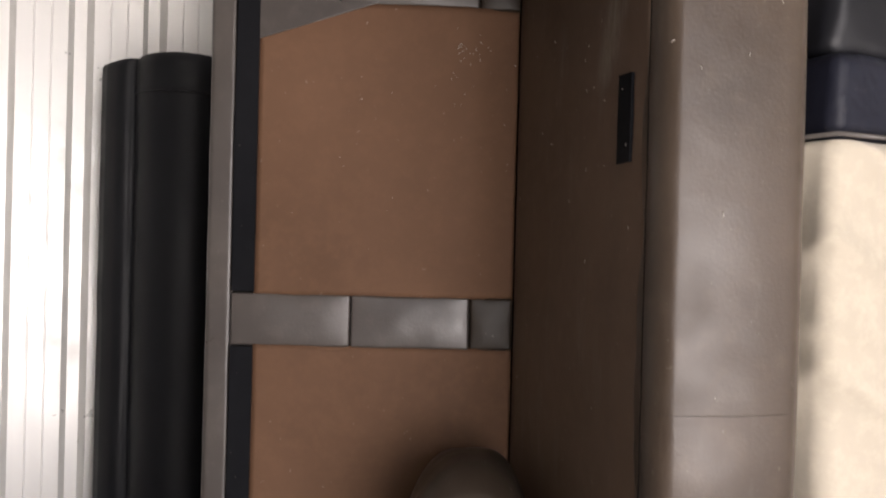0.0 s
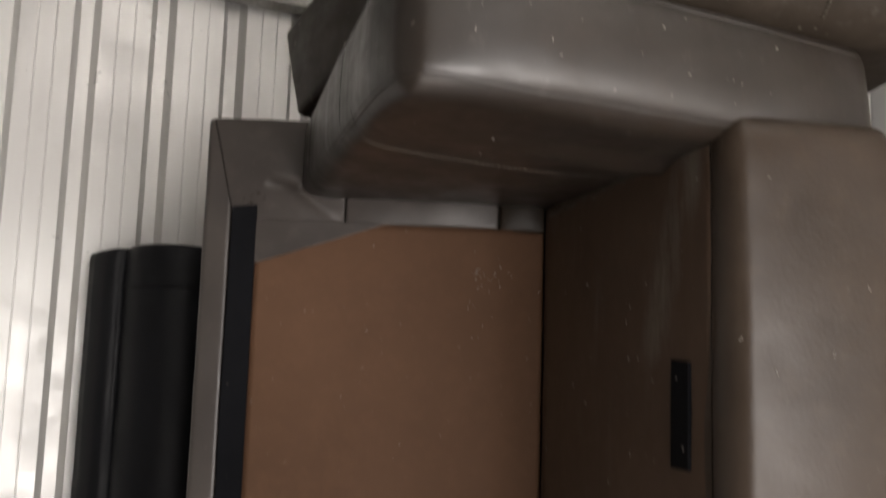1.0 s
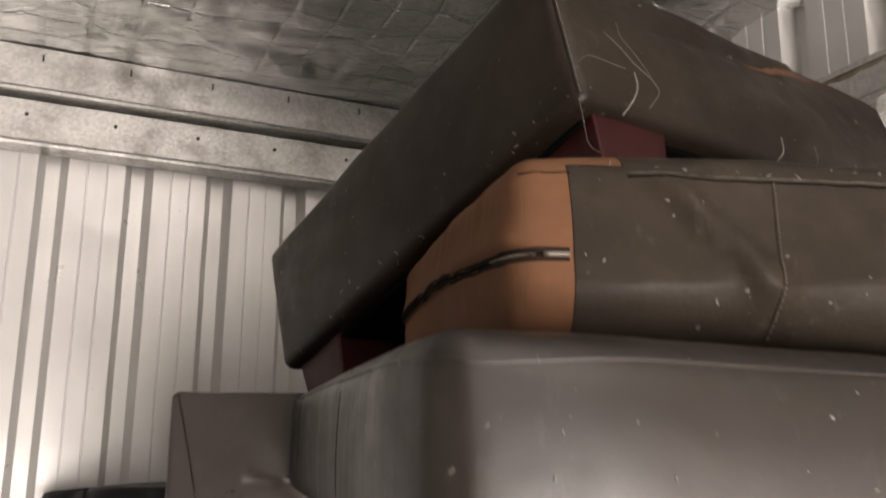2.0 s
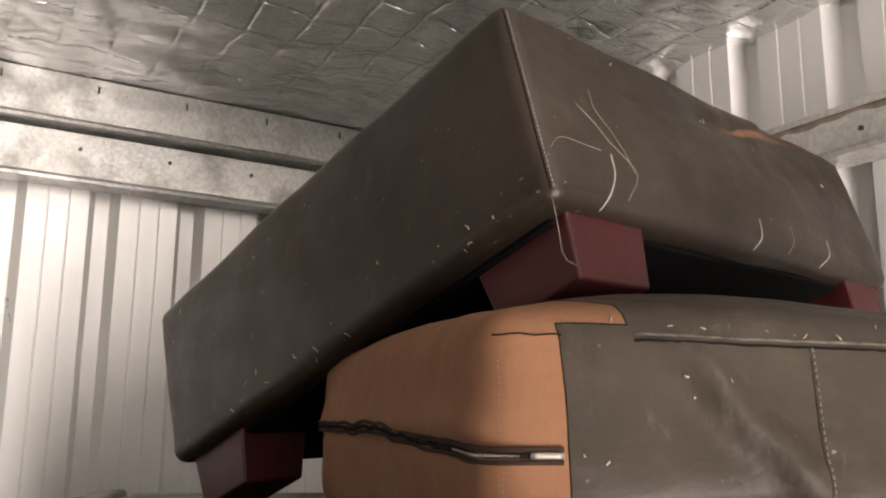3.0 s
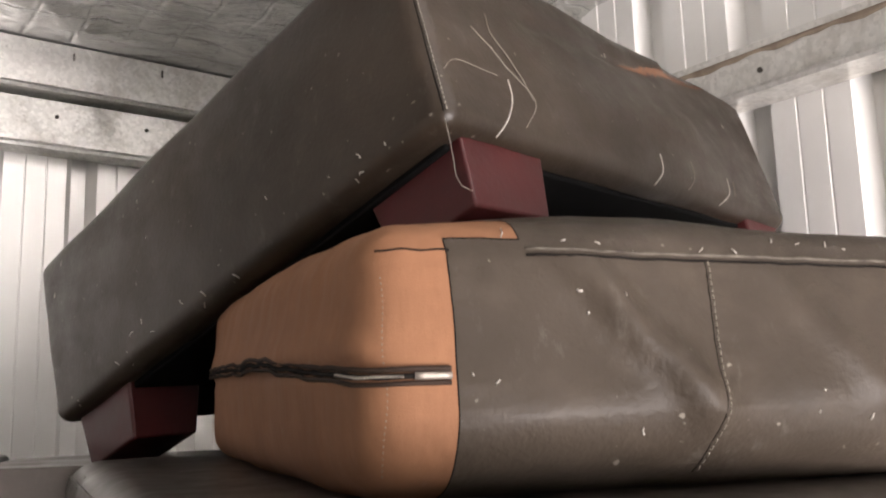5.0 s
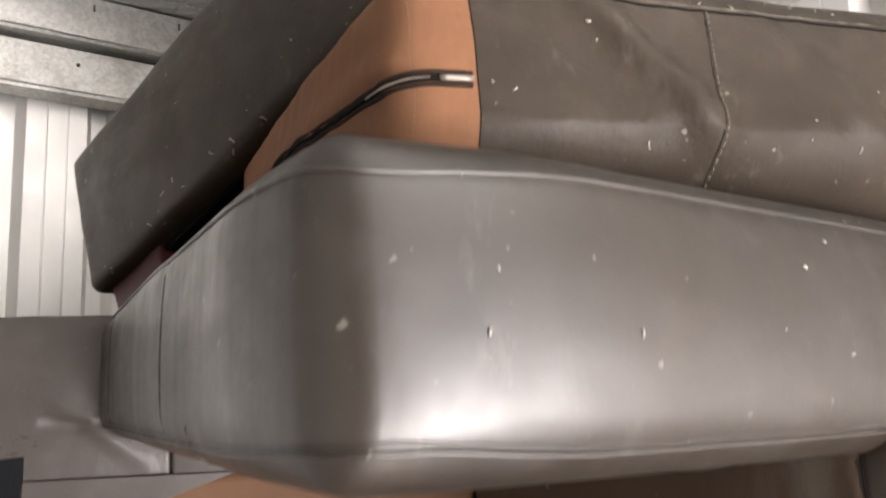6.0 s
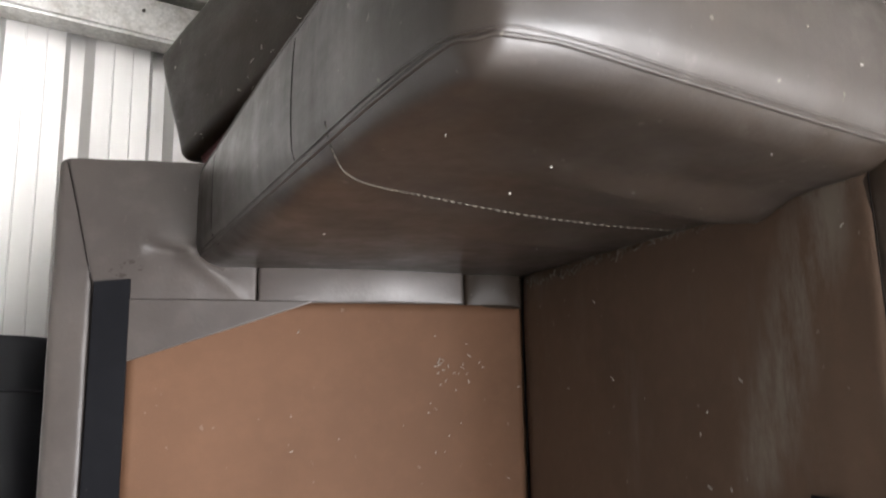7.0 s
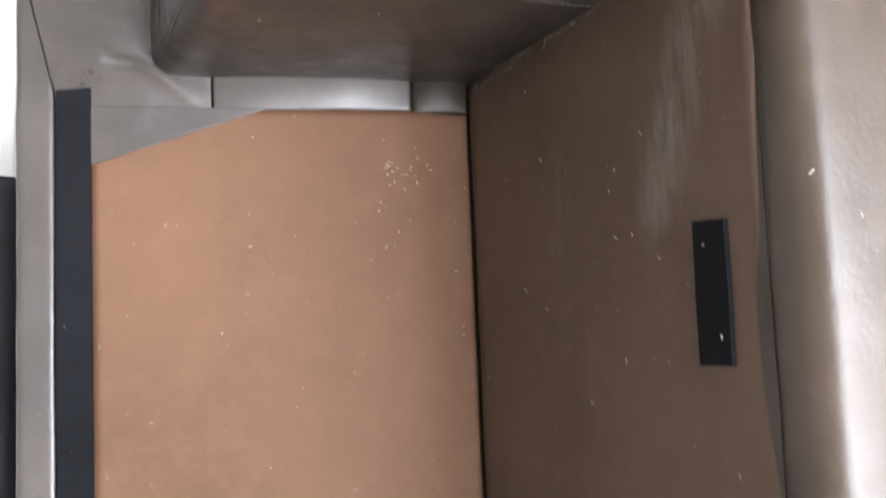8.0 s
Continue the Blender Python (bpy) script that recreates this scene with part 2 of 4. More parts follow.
def box_bm(x0, x1, y0, y1, z0, z1, bevel=0.004, segments=2, m=None):
    bm = bmesh.new()
    bmesh.ops.create_cube(bm, size=1)
    for v in bm.verts:
        v.co = Vector((x0 + (v.co.x + 0.5) * (x1 - x0), y0 + (v.co.y + 0.5) * (y1 - y0), z0 + (v.co.z + 0.5) * (z1 - z0)))
    if bevel:
        bmesh.ops.bevel(bm, geom=bm.edges[:], offset=bevel, segments=segments, profile=0.6, affect="EDGES", clamp_overlap=True)
    if m is not None:
        bm.transform(m)
    return bm


def steps(half, r, n):
    """Stations along one side of a soft box: close ones in its rounded ends."""
    ends = [half - r + r * math.tan(radians(a)) for a in (0, 12, 24, 35, 45)] if r > 0 else [half]
    mid = [(-1 + 2 * i / n) * (half - r) for i in range(1, n)]
    return [-e for e in reversed(ends)] + mid + ends


def soft_hex(low, high, r=0.03, n=(14, 14, 6), bulge=(0, 0, 0, 0, 0, 0), ripple=0.0, freq=7.0, sag=None):
    """A padded block on four corners below (low) and four above (high), counter-clockwise seen from above, each corner (x, y, z):
    rounded edges, swollen faces (-a +a -b +b -c +c), slight ripples. Gives vertices, faces, and each vertex's place in the unit block."""
    low, high = [Vector(p) for p in low], [Vector(p) for p in high]
    a = ((low[1] - low[0]).length + (low[2] - low[3]).length) / 4
    b = ((low[3] - low[0]).length + (low[2] - low[1]).length) / 4
    c = sum((h - l).length for l, h in zip(low, high)) / 8
    rr = min(r, a * 0.98, b * 0.98, c * 0.98)
    xs, ys, zs = steps(a, rr, n[0]), steps(b, rr, n[1]), steps(c, rr, n[2])
    index, verts, unit = {}, [], []

    def at(i, j, k):
        key = (i, j, k)
        if key not in index:
            p = Vector((xs[i], ys[j], zs[k]))
            q = Vector((max(rr - a, min(a - rr, p.x)), max(rr - b, min(b - rr, p.y)), max(rr - c, min(c - rr, p.z))))
            d = p - q
            if d.length > 1e-9:
                p = q + d.normalized() * rr
            s = Vector((p.x / a, p.y / b, p.z / c))
            unit.append(tuple(s))
            fa, fb, fc = 1 - min(1, abs(s.x)) ** 2.2, 1 - min(1, abs(s.y)) ** 2.2, 1 - min(1, abs(s.z)) ** 2.2
            p.x += (bulge[1] * max(0, s.x) - bulge[0] * max(0, -s.x)) * fb * fc
            p.y += (bulge[3] * max(0, s.y) - bulge[2] * max(0, -s.y)) * fa * fc
            p.z += (bulge[5] * max(0, s.z) - bulge[4] * max(0, -s.z)) * fa * fb
            u, v, w = p.x / a / 2 + 0.5, p.y / b / 2 + 0.5, p.z / c / 2 + 0.5
            l = (low[0] * (1 - u) + low[1] * u) * (1 - v) + (low[3] * (1 - u) + low[2] * u) * v
            h = (high[0] * (1 - u) + high[1] * u) * (1 - v) + (high[3] * (1 - u) + high[2] * u) * v
            o = l * (1 - w) + h * w
            if sag:
                o = o + Vector(sag(s, o))
            if ripple:
                o = o + Vector(noise.noise_vector(o * freq)) * ripple + Vector(noise.noise_vector(o * freq * 3.1)) * ripple * 0.3
            index[key] = len(verts)
            verts.append(o)
        return index[key]

    faces = []
    nx, ny, nz = len(xs) - 1, len(ys) - 1, len(zs) - 1
    for i in range(nx):
        for j in range(ny):
            for k in (0, nz):
                faces.append((at(i, j, k), at(i + 1, j, k), at(i + 1, j + 1, k), at(i, j + 1, k)))
    for i in range(nx):
        for k in range(nz):
            for j in (0, ny):
                faces.append((at(i, j, k), at(i + 1, j, k), at(i + 1, j, k + 1), at(i, j, k + 1)))
    for j in range(ny):
        for k in range(nz):
            for i in (0, nx):
                faces.append((at(i, j, k), at(i, j + 1, k), at(i, j + 1, k + 1), at(i, j, k + 1)))
    return verts, faces, unit


def quad_block(quad, z0, z1):
    return [(x, y, z0) for x, y in quad], [(x, y, z1) for x, y in quad]


def tube(points, radius, sides=6, closed=False):
    """Vertices and faces of a thin round cord through the points."""
    pts = [Vector(p) for p in points]
    verts, faces = [], []
    for i, p in enumerate(pts):
        d = (pts[min(i + 1, len(pts) - 1)] - pts[max(i - 1, 0)]).normalized()
        s = d.orthogonal().normalized() if abs(d.z) > 0.9 else d.cross(Vector((0, 0, 1))).normalized()
        t = d.cross(s)
        for k in range(sides):
            g = 2 * math.pi * k / sides
            verts.append(p + (s * math.cos(g) + t * math.sin(g)) * radius)
    for i in range(len(pts) - 1):
        for k in range(sides):
            k2 = (k + 1) % sides
            faces.append((i * sides + k, i * sides + k2, (i + 1) * sides + k2, (i + 1) * sides + k))
    faces.append(tuple(range(sides)))
    faces.append(tuple((len(pts) - 1) * sides + k for k in range(sides)))
    return verts, faces


def panel(outline, y, thick, material, name, parent, label="", bevel=0.0015):
    """A flat piece lying on the seat deck: an outline in x and z, standing proud towards -y."""
    bm = bmesh.new()
    f = bm.faces.new([bm.verts.new((x, y, z)) for x, z in outline])
    e = bmesh.ops.extrude_face_region(bm, geom=[f])
    bmesh.ops.translate(bm, vec=(0, -thick, 0), verts=[v for v in e["geom"] if isinstance(v, bmesh.types.BMVert)])
    bmesh.ops.recalc_face_normals(bm, faces=bm.faces)
    if bevel:
        bmesh.ops.bevel(bm, geom=bm.edges[:], offset=bevel, segments=2, profile=0.6, affect="EDGES", clamp_overlap=True)
    return part(name, bm, material, parent, label, smooth=False)


def surface(*obs):
    """What seams and flecks are laid on: the faces of one or more meshes."""
    verts, faces = [], []
    for ob in obs:
        base = len(verts)
        verts += [v.co.copy() for v in ob.data.vertices]
        faces += [tuple(base + i for i in p.vertices) for p in ob.data.polygons]
    return BVHTree.FromPolygons(verts, faces)


def curve_through(points, n):
    pts = [Vector(p) for p in points]
    pts = [2 * pts[0] - pts[1]] + pts + [2 * pts[-1] - pts[-2]]
    out = []
    spans = len(pts) - 3
    for k in range(n + 1):
        x = min(k / n * spans, spans - 1e-6)
        i, t = int(x), x - int(x)
        a, b, c, d = pts[i:i + 4]
        out.append(0.5 * (2 * b + (c - a) * t + (2 * a - 5 * b + 4 * c - d) * t * t + (3 * b - a - 3 * c + d) * t ** 3))
    return out


def laid(tree, points, way, lift):
    """The points, thrown along way onto the surface."""
    way, out = Vector(way).normalized(), []
    for p in points:
        hit = tree.ray_cast(Vector(p) - way * 0.2, way, 0.45)
        if hit[0] is not None:
            out.append(hit[0] - way * lift)
    return out


def cord(name, points, radius, material, parent, label="", sides=6):
    v, f = tube(points, radius, sides)
    return mesh_object(name, v, f, material, parent, label)


def stitching(name, points, radius, material, parent, keep=0.62):
    """A row of separate stitches along a line of close points."""
    verts, faces = [], []
    for a, b in zip(points, points[1:]):
        m = (a + b) / 2
        h = (b - a) * keep / 2
        v, f = tube([m - h, m, m + h], radius, 5)
        base = len(verts)
        verts += v
        faces += [tuple(base + i for i in g) for g in f]
    return mesh_object(name, verts, faces, material, parent)


def flecks(name, tree, spots, way, material, parent, size=0.006, seed=1):
    """Bits of lint and thread clinging to a surface."""
    rnd = random.Random(seed)
    verts, faces = [], []
    for p in spots:
        hit = laid(tree, [p], way, 0.0006)
        if not hit:
            continue
        w = Vector(way).normalized()
        a = w.orthogonal().normalized()
        a = Matrix.Rotation(rnd.uniform(0, 6.28), 3, w) @ a
        b = w.cross(a)
        l = size * rnd.uniform(0.3, 1.3)
        c = hit[0]
        v, f = tube(laid(tree, [c - a * l / 2, c + b * l * rnd.uniform(-0.2, 0.2), c + a * l / 2], way, 0.0006) or [c, c + a * 0.001], rnd.uniform(0.0004, 0.0010), 5)
        base = len(verts)
        verts += v
        faces += [tuple(base + i for i in g) for g in f]
    return tagged(mesh_object(name, verts, faces, material, parent), kind="stuff")


def thing(name, label, category, at=(0, 0, 0), group="", kind=""):
    ob = new(name)
    ob.empty_display_size = 0.1
    return tagged(ob, label, category, group, kind)


# ---- the storage unit ----
def wall_profile(length, first, pitch=0.244, depth=0.040):
    """Points (along, outwards) of a ribbed sheet seen from inside: flat pans with two fine creases, ribs recessed."""
    pts = [(0.0, 0.0)]
    x = first
    while x - pitch > 0:
        x -= pitch
    while x < length - 0.05:
        if x > 0.05:
            for dx, dy in ((-0.042, 0), (-0.021, depth), (0.019, depth), (0.041, 0)):
                pts.append((x + dx, dy))
        for c in (0.095, 0.150):
            if 0 < x + c < length:
                pts += [(x + c - 0.003, 0), (x + c - 0.0012, 0.003), (x + c + 0.0012, 0.003), (x + c + 0.003, 0)]
        x += pitch
    return pts + [(length, 0.0)]


def ribbed_wall(name, a, b, first, z0, z1, label):
    """A ribbed sheet wall from a to b in the unit's axes; its outside lies to the left of that way."""
    a, b = Vector((*a, 0)), Vector((*b, 0))
    d = (b - a).normalized()
    out = Vector((-d.y, d.x, 0))
    pts = wall_profile((b - a).length, first)
    verts, faces = [], []
    n = len(pts)
    for s, o in pts:
        for z in (z0, z1):
            verts.append(a + d * s + out * o + Vector((0, 0, z)))
    for s, o in pts:
        for z in (z0, z1):
            verts.append(a + d * s + out * 0.075 + Vector((0, 0, z)))
    for base in (0, 2 * n):
        for i in range(n - 1):
            faces.append((base + 2 * i, base + 2 * i + 2, base + 2 * i + 3, base + 2 * i + 1))
    for i in range(n - 1):
        for k in (0, 1):
            faces.append((2 * i + k, 2 * i + 2 + k, 2 * n + 2 * i + 2 + k, 2 * n + 2 * i + k))
    for i in (0, n - 1):
        faces.append((2 * i, 2 * i + 1, 2 * n + 2 * i + 1, 2 * n + 2 * i))
    return tagged(mesh_object(name, verts, faces, WALL, None, label, False, ROOM), label, "wall", kind="structure")


RIB_REAR, RIB_RIGHT = 0.916 - U0, V1 - 2.119
ribbed_wall("wall_north", (U0, V1), (U1, V1), RIB_REAR, FLOOR, CEIL + 0.1, "pale ribbed steel sheet rear wall of a storage unit")
ribbed_wall("wall_east", (U1, V1), (U1, V0), RIB_RIGHT, FLOOR, CEIL + 0.1, "pale ribbed steel sheet side wall")
ribbed_wall("wall_west", (U0, V0), (U0, V1), 0.1, FLOOR, CEIL + 0.1, "pale ribbed steel sheet side wall")
ribbed_wall("wall_south", (DOOR_U0, V0), (U0, V0), 0.1, FLOOR, CEIL + 0.1, "pale ribbed steel sheet wall beside the door opening")
for u0, u1, z0, z1 in ((DOOR_U1, U1 + 0.06, FLOOR, CEIL + 0.1), (DOOR_U0, DOOR_U1, FLOOR + DOOR_TOP, CEIL + 0.1)):
    tagged(part("wall_south", box_bm(u0 + 0.001, u1, V0 - 0.06, V0, z0, z1, 0.002, 1, ROOM), WALL, None, smooth=False), "pale steel wall round the door opening", "wall", kind="structure")
tagged(part("floor", box_bm(U0 - 0.06, U1 + 0.06, V0 - 0.06, V1 + 0.06, FLOOR - 0.12, FLOOR, 0, 1, ROOM), SLAB, None, smooth=False), "bare grey concrete floor slab", "floor", kind="structure")
ground = box_bm(-400, 400, -400, 400, FLOOR - 0.35, FLOOR - 0.125, 0, 1)
tagged(part("ground", ground, CONCRETE, None, smooth=False), "pale concrete yard outside the unit", "ground", kind="structure")


def foil_ceiling():
    verts, faces = [], []
    nu, nv = 300, 260

    def ridge(x, y, z, k):
        return (1 - abs(noise.noise(Vector((x, y, z))))) ** k
    for i in range(nu + 1):
        for j in range(nv + 1):
            u, v = U0 - 0.03 + (U1 - U0 + 0.06) * i / nu, V0 - 0.03 + (V1 - V0 + 0.06) * j / nv
            # the blanket falls towards the door and turns down along the side wall
            t = max(0, min(1, (u - 1.25) / 0.5))
            h = CEIL - 0.030 * (V1 - v) - 0.045 * t * t * (3 - 2 * t)
            h += 0.024 * noise.noise(Vector((u * 1.2, v * 1.2, 3.3))) + 0.016 * noise.noise(Vector((u * 1.4, v * 7, 1.0)))
            h += 0.012 * ridge(u * 3.5 + v * 1.6, v * 4.2, 9.0, 6) - 0.010 * ridge(u * 5.1, v * 3.2 - u * 1.4, 4.0, 7)
            h += 0.003 * noise.noise(Vector((u * 15, v * 21, 5.0))) + 0.005 * ridge(u * 11 - v * 5, v * 13, 2.0, 4)
            # pulled tight down onto the wall beam
            t = max(0, min(1, (v - 3.12) / 0.22))
            t = t * t * (3 - 2 * t)
            h = h * (1 - t) + (2.889 + 0.003 * noise.noise(Vector((u * 3, 0, 0)))) * t + 0.007 * math.sin((v - 3.0) * 52 + 2.5 * noise.noise(Vector((u * 2, 0, 8)))) * t * (1 - t) * 2.5
            verts.append((u, v, h))
    w = nv + 1
    for i in range(nu):
        for j in range(nv):
            faces.append((i * w + j, (i + 1) * w + j, (i + 1) * w + j + 1, i * w + j + 1))
    top = len(verts)
    for u, v in ((U0 - 0.03, V0 - 0.03), (U1 + 0.03, V0 - 0.03), (U1 + 0.03, V1 + 0.03), (U0 - 0.03, V1 + 0.03)):
        verts.append((u, v, CEIL + 0.12))
    faces.append((top, top + 1, top + 2, top + 3))
    ob = mesh_object("ceiling", verts, faces, FOIL, None, "", True, ROOM)
    return tagged(ob, "crinkled silver foil insulation blanket under the roof", "ceiling", kind="structure")


foil_ceiling()


def beam(name, outline, length, m, label):
    """A folded steel section: an outline (outwards, z) drawn along its length."""
    bm = bmesh.new()
    f = bm.faces.new([bm.verts.new((0, y, z)) for y, z in outline])
    e = bmesh.ops.extrude_face_region(bm, geom=[f])
    bmesh.ops.translate(bm, vec=(length, 0, 0), verts=[v for v in e["geom"] if isinstance(v, bmesh.types.BMVert)])
    bm.transform(m)
    return tagged(part(name, bm, GALV, None, smooth=False), label, "beam")


def bolt(parent, p, m, r=0.006):
    bm = bmesh.new()
    bmesh.ops.create_cone(bm, cap_ends=True, segments=6, radius1=r, radius2=r * 0.8, depth=0.006)
    bm.transform(m @ Matrix.Translation(p) @ Matrix.Rotation(radians(90), 4, "X"))
    part("bolt", bm, SCREW, parent, smooth=False)


BV = 3.366
LOW_CH = [(BV, 2.608), (BV, 2.728), (BV + 0.06, 2.728), (BV + 0.06, 2.722), (BV + 0.006, 2.722), (BV + 0.006, 2.606), (BV + 0.06, 2.606), (BV + 0.06, 2.586), (BV - 0.022, 2.586), (BV - 0.024, 2.594), (BV - 0.020, 2.602), (BV - 0.004, 2.603)]
low = beam("wall_beam", LOW_CH, U1 - U0 - 0.004, ROOM @ Matrix.Translation((U0 + 0.002, 0, 0)), "dull galvanised steel channel fixed along the rear wall")
HV = BV - 0.022
TOP_CH = [(HV, 2.762), (HV, 2.885), (V1 - 0.002, 2.885), (V1 - 0.002, 2.879), (HV + 0.006, 2.879), (HV + 0.006, 2.758), (V1 - 0.002, 2.758), (V1 - 0.002, 2.741), (HV - 0.020, 2.741), (HV - 0.024, 2.748), (HV - 0.018, 2.756), (HV - 0.003, 2.757)]
top = beam("wall_beam", TOP_CH, U1 - U0 - 0.004, ROOM @ Matrix.Translation((U0 + 0.002, 0, 0)), "dull galvanised steel channel under the foil ceiling")
for i in range(24):
    bolt(low, (-4.041 + i * 0.2435, BV - 0.003, 2.684), ROOM)
    part("slot_tab", box_bm(-4.041 + i * 0.245, -4.036 + i * 0.245, HV - 0.003, HV + 0.001, 2.844, 2.866, 0.001, 1, ROOM), SCREW, top, smooth=False)

# side girt on the right-hand wall
G = U1 - 0.075
GIRT = [(G, 2.470), (G, 2.538), (G - 0.004, 2.541), (G - 0.004, 2.553), (U1 - 0.002, 2.553), (U1 - 0.002, 2.547), (G + 0.006, 2.545), (G + 0.006, 2.474), (U1 - 0.002, 2.474), (U1 - 0.002, 2.452), (G - 0.016, 2.452), (G - 0.018, 2.460), (G - 0.012, 2.468)]
girt_m = ROOM @ Matrix(((0, 1, 0, 0), (1, 0, 0, V0 + 0.01), (0, 0, 1, 0), (0, 0, 0, 1)))
girt = beam("wall_girt", GIRT, BV - 0.06 - V0, girt_m, "dusty galvanised steel girt along the side wall")
for i in range(7):
    bm = bmesh.new()
    bmesh.ops.create_cone(bm, cap_ends=True, segments=6, radius1=0.0055, radius2=0.0045, depth=0.006)
    bm.transform(ROOM @ Matrix.Translation((G - 0.003, 0.52 + i * 0.427, 2.497)) @ Matrix.Rotation(radians(90), 4, "Y"))
    part("bolt", bm, SCREW, girt, smooth=False)


def crust(v0, v1, z0, z1):
    """Rusty dust caked along the upper edge of the girt, with a ragged lower border."""
    verts, n = [], 160
    for k in range(n + 1):
        v = v0 + (v1 - v0) * k / n
        low_z = z0 + 0.009 * noise.noise((v * 19, 0, 0)) + 0.005 * noise.noise((v * 67, 2, 0))
        for d, z in ((0.0012, low_z), (0.0030, low_z + 0.004), (0.0030, z1), (-0.001, z1)):
            verts.append((G - d, v, z))
    faces = [(4 * k + i, 4 * k + 4 + i, 4 * k + 5 + i, 4 * k + 1 + i) for k in range(n) for i in range(3)]
    return mesh_object("dust_crust", verts, faces, DUSTY, girt, "brown dust caked along the upper edge", True, ROOM)


crust(V0 + 0.02, BV - 0.07, 2.529, 2.5405)

# ---- the sofa, stood on its end ----
TOP, BOT, DECK_Y = 1.84, FLOOR, 2.19
MID = (TOP + BOT) / 2


def flip(z):
    return 2 * MID - z


sofa = thing("sofa", "brown leather two-seat sofa stood upright on its arm, cushions removed", "sofa")
BACKED = DECK_Y + 0.032

# seat base behind the deck, and the front rail that edges it
v, f, _ = soft_hex(*quad_block([(-0.475, BACKED), (0.30, BACKED), (0.60, 2.50), (-0.47, 2.50)], BOT + 0.003, TOP - 0.010), r=0.02, n=(10, 6, 26))
mesh_object("seat_base", v, f, LEATHER, sofa)
v, f, _ = soft_hex(*quad_block([(-0.527, DECK_Y - 0.004), (-0.464, DECK_Y - 0.004), (-0.464, 2.50), (-0.51, 2.50)], BOT + 0.003, TOP - 0.004), r=0.012, n=(8, 8, 60), ripple=0.002, freq=5)
rail = mesh_object("front_rail", v, f, LEATHER_SHEEN_GREY, sofa)

BACK_QUAD = [(0.330, 1.475), (0.580, 1.520), (0.640, 2.40), (0.19, 2.25)]
v, f, _ = soft_hex(*quad_block(BACK_QUAD, flip(1.685), 1.685), r=0.045, n=(12, 14, 60), bulge=(0, 0.01, 0.016, 0, 0, 0), ripple=0.0022, freq=4)
backrest = mesh_object("backrest", v, f, LEATHER, sofa)

ARM_BACK = [(-0.099, 1.328), (0.596, 1.634), (0.640, 2.42), (-0.330, 2.215)]
ARM_QUAD = [(-0.100, 1.315), (0.600, 1.610), (0.640, 2.42), (-0.330, 2.215)]


def arm(z0, z1, down):
    side = -1 if down else 1

    def swell(s, o):
        k = max(0, 1 - abs(s.x) ** 2) * max(0, 1 - abs(s.y) ** 2) * 0.004
        if s.z * side > 0.5:
            # the inner face hangs slack beside the backrest, in one deep fold and two shallow ones
            across = (o.y - 1.62) - (o.x - 0.20) * 0.12
            k += 0.019 * math.exp(-((across - 0.030) / 0.034) ** 2) * math.exp(-((o.x - 0.25) / 0.13) ** 2)
            k += 0.010 * math.exp(-((across + 0.01) / 0.016) ** 2) * math.exp(-((o.x - 0.13) / 0.09) ** 2)
            k += 0.012 * math.exp(-((o.y - 1.86) / 0.05) ** 2) * math.exp(-((o.x - 0.12) / 0.07) ** 2)
            lift = k * side
        else:
            lift = 0
        # the front corner is cut back in a broad round
        near = max(0, 1 - math.hypot(o.x + 0.10, o.y - 1.315) / 0.17)
        return (0.030 * near ** 1.6 * 0.35, 0.030 * near ** 1.6, lift)
    drop = (0.022, 0.030, 0, 0)
    dip = (0.0, 0.005, 0, 0)
    low = [(x, y, z0 - d if down else z0 + e) for (x, y), d, e in zip(ARM_QUAD if down else ARM_BACK, drop, dip)]
    high = [(x, y, z1 - e if down else z1 + d) for (x, y), d, e in zip(ARM_BACK if down else ARM_QUAD, drop, dip)]
    v, f, _ = soft_hex(low, high, r=0.036, n=(44, 44, 10), bulge=(0.006, 0, 0.028, 0, 0, 0), ripple=0.002, freq=4, sag=swell)
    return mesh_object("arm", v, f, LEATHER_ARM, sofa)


arm_top = arm(1.672, TOP, True)
arm(BOT, flip(1.672), False)

# welts along the arm's edges, the seam down its front and the stitched line across its inner face
arm_tree = surface(arm_top)
a0, a1, a3 = Vector(ARM_QUAD[0]), Vector(ARM_QUAD[1]), Vector(ARM_QUAD[3])
b0, b1 = a0 + (a3 - a0).normalized() * 0.06, a0 + (a1 - a0).normalized() * 0.06
loop = [a3 + (b0 - a3) * (0.03 + 0.97 * k / 40) for k in range(41)]
loop += [b0 * (1 - t) ** 2 + a0 * 2 * t * (1 - t) + b1 * t * t for t in (k / 10 for k in range(1, 10))]
loop += [b1 + (a1 - b1) * (0.97 * k / 40) for k in range(41)]
front_way = (a1 - a0).normalized()
front_in = Vector((-front_way.y, front_way.x))
for z, r, lift, fall in ((1.682, 0.0021, 0.0004, 0.018), (1.6895, 0.0012, 0.0002, 0.018), (1.824, 0.0022, 0.0004, 0.004)):
    pts = []
    for p in loop:
        back = max(0, min(1, (p - a0).dot(front_in) / 0.8))
        hit = arm_tree.find_nearest(Vector((p.x, p.y, z - fall * (1 - back))))
        pts.append(hit[0] + (hit[0] - Vector((0.2, 2.0, hit[0].z))).normalized() * lift)
    cord("welt", pts, r, LEATHER_ARM, arm_top)
cord("seam", laid(arm_tree, [(-0.24, 1.655, 1.680 + 0.15 * k / 12) for k in range(13)], (1, 0.25, 0), -0.0003), 0.0011, SEAM, arm_top)
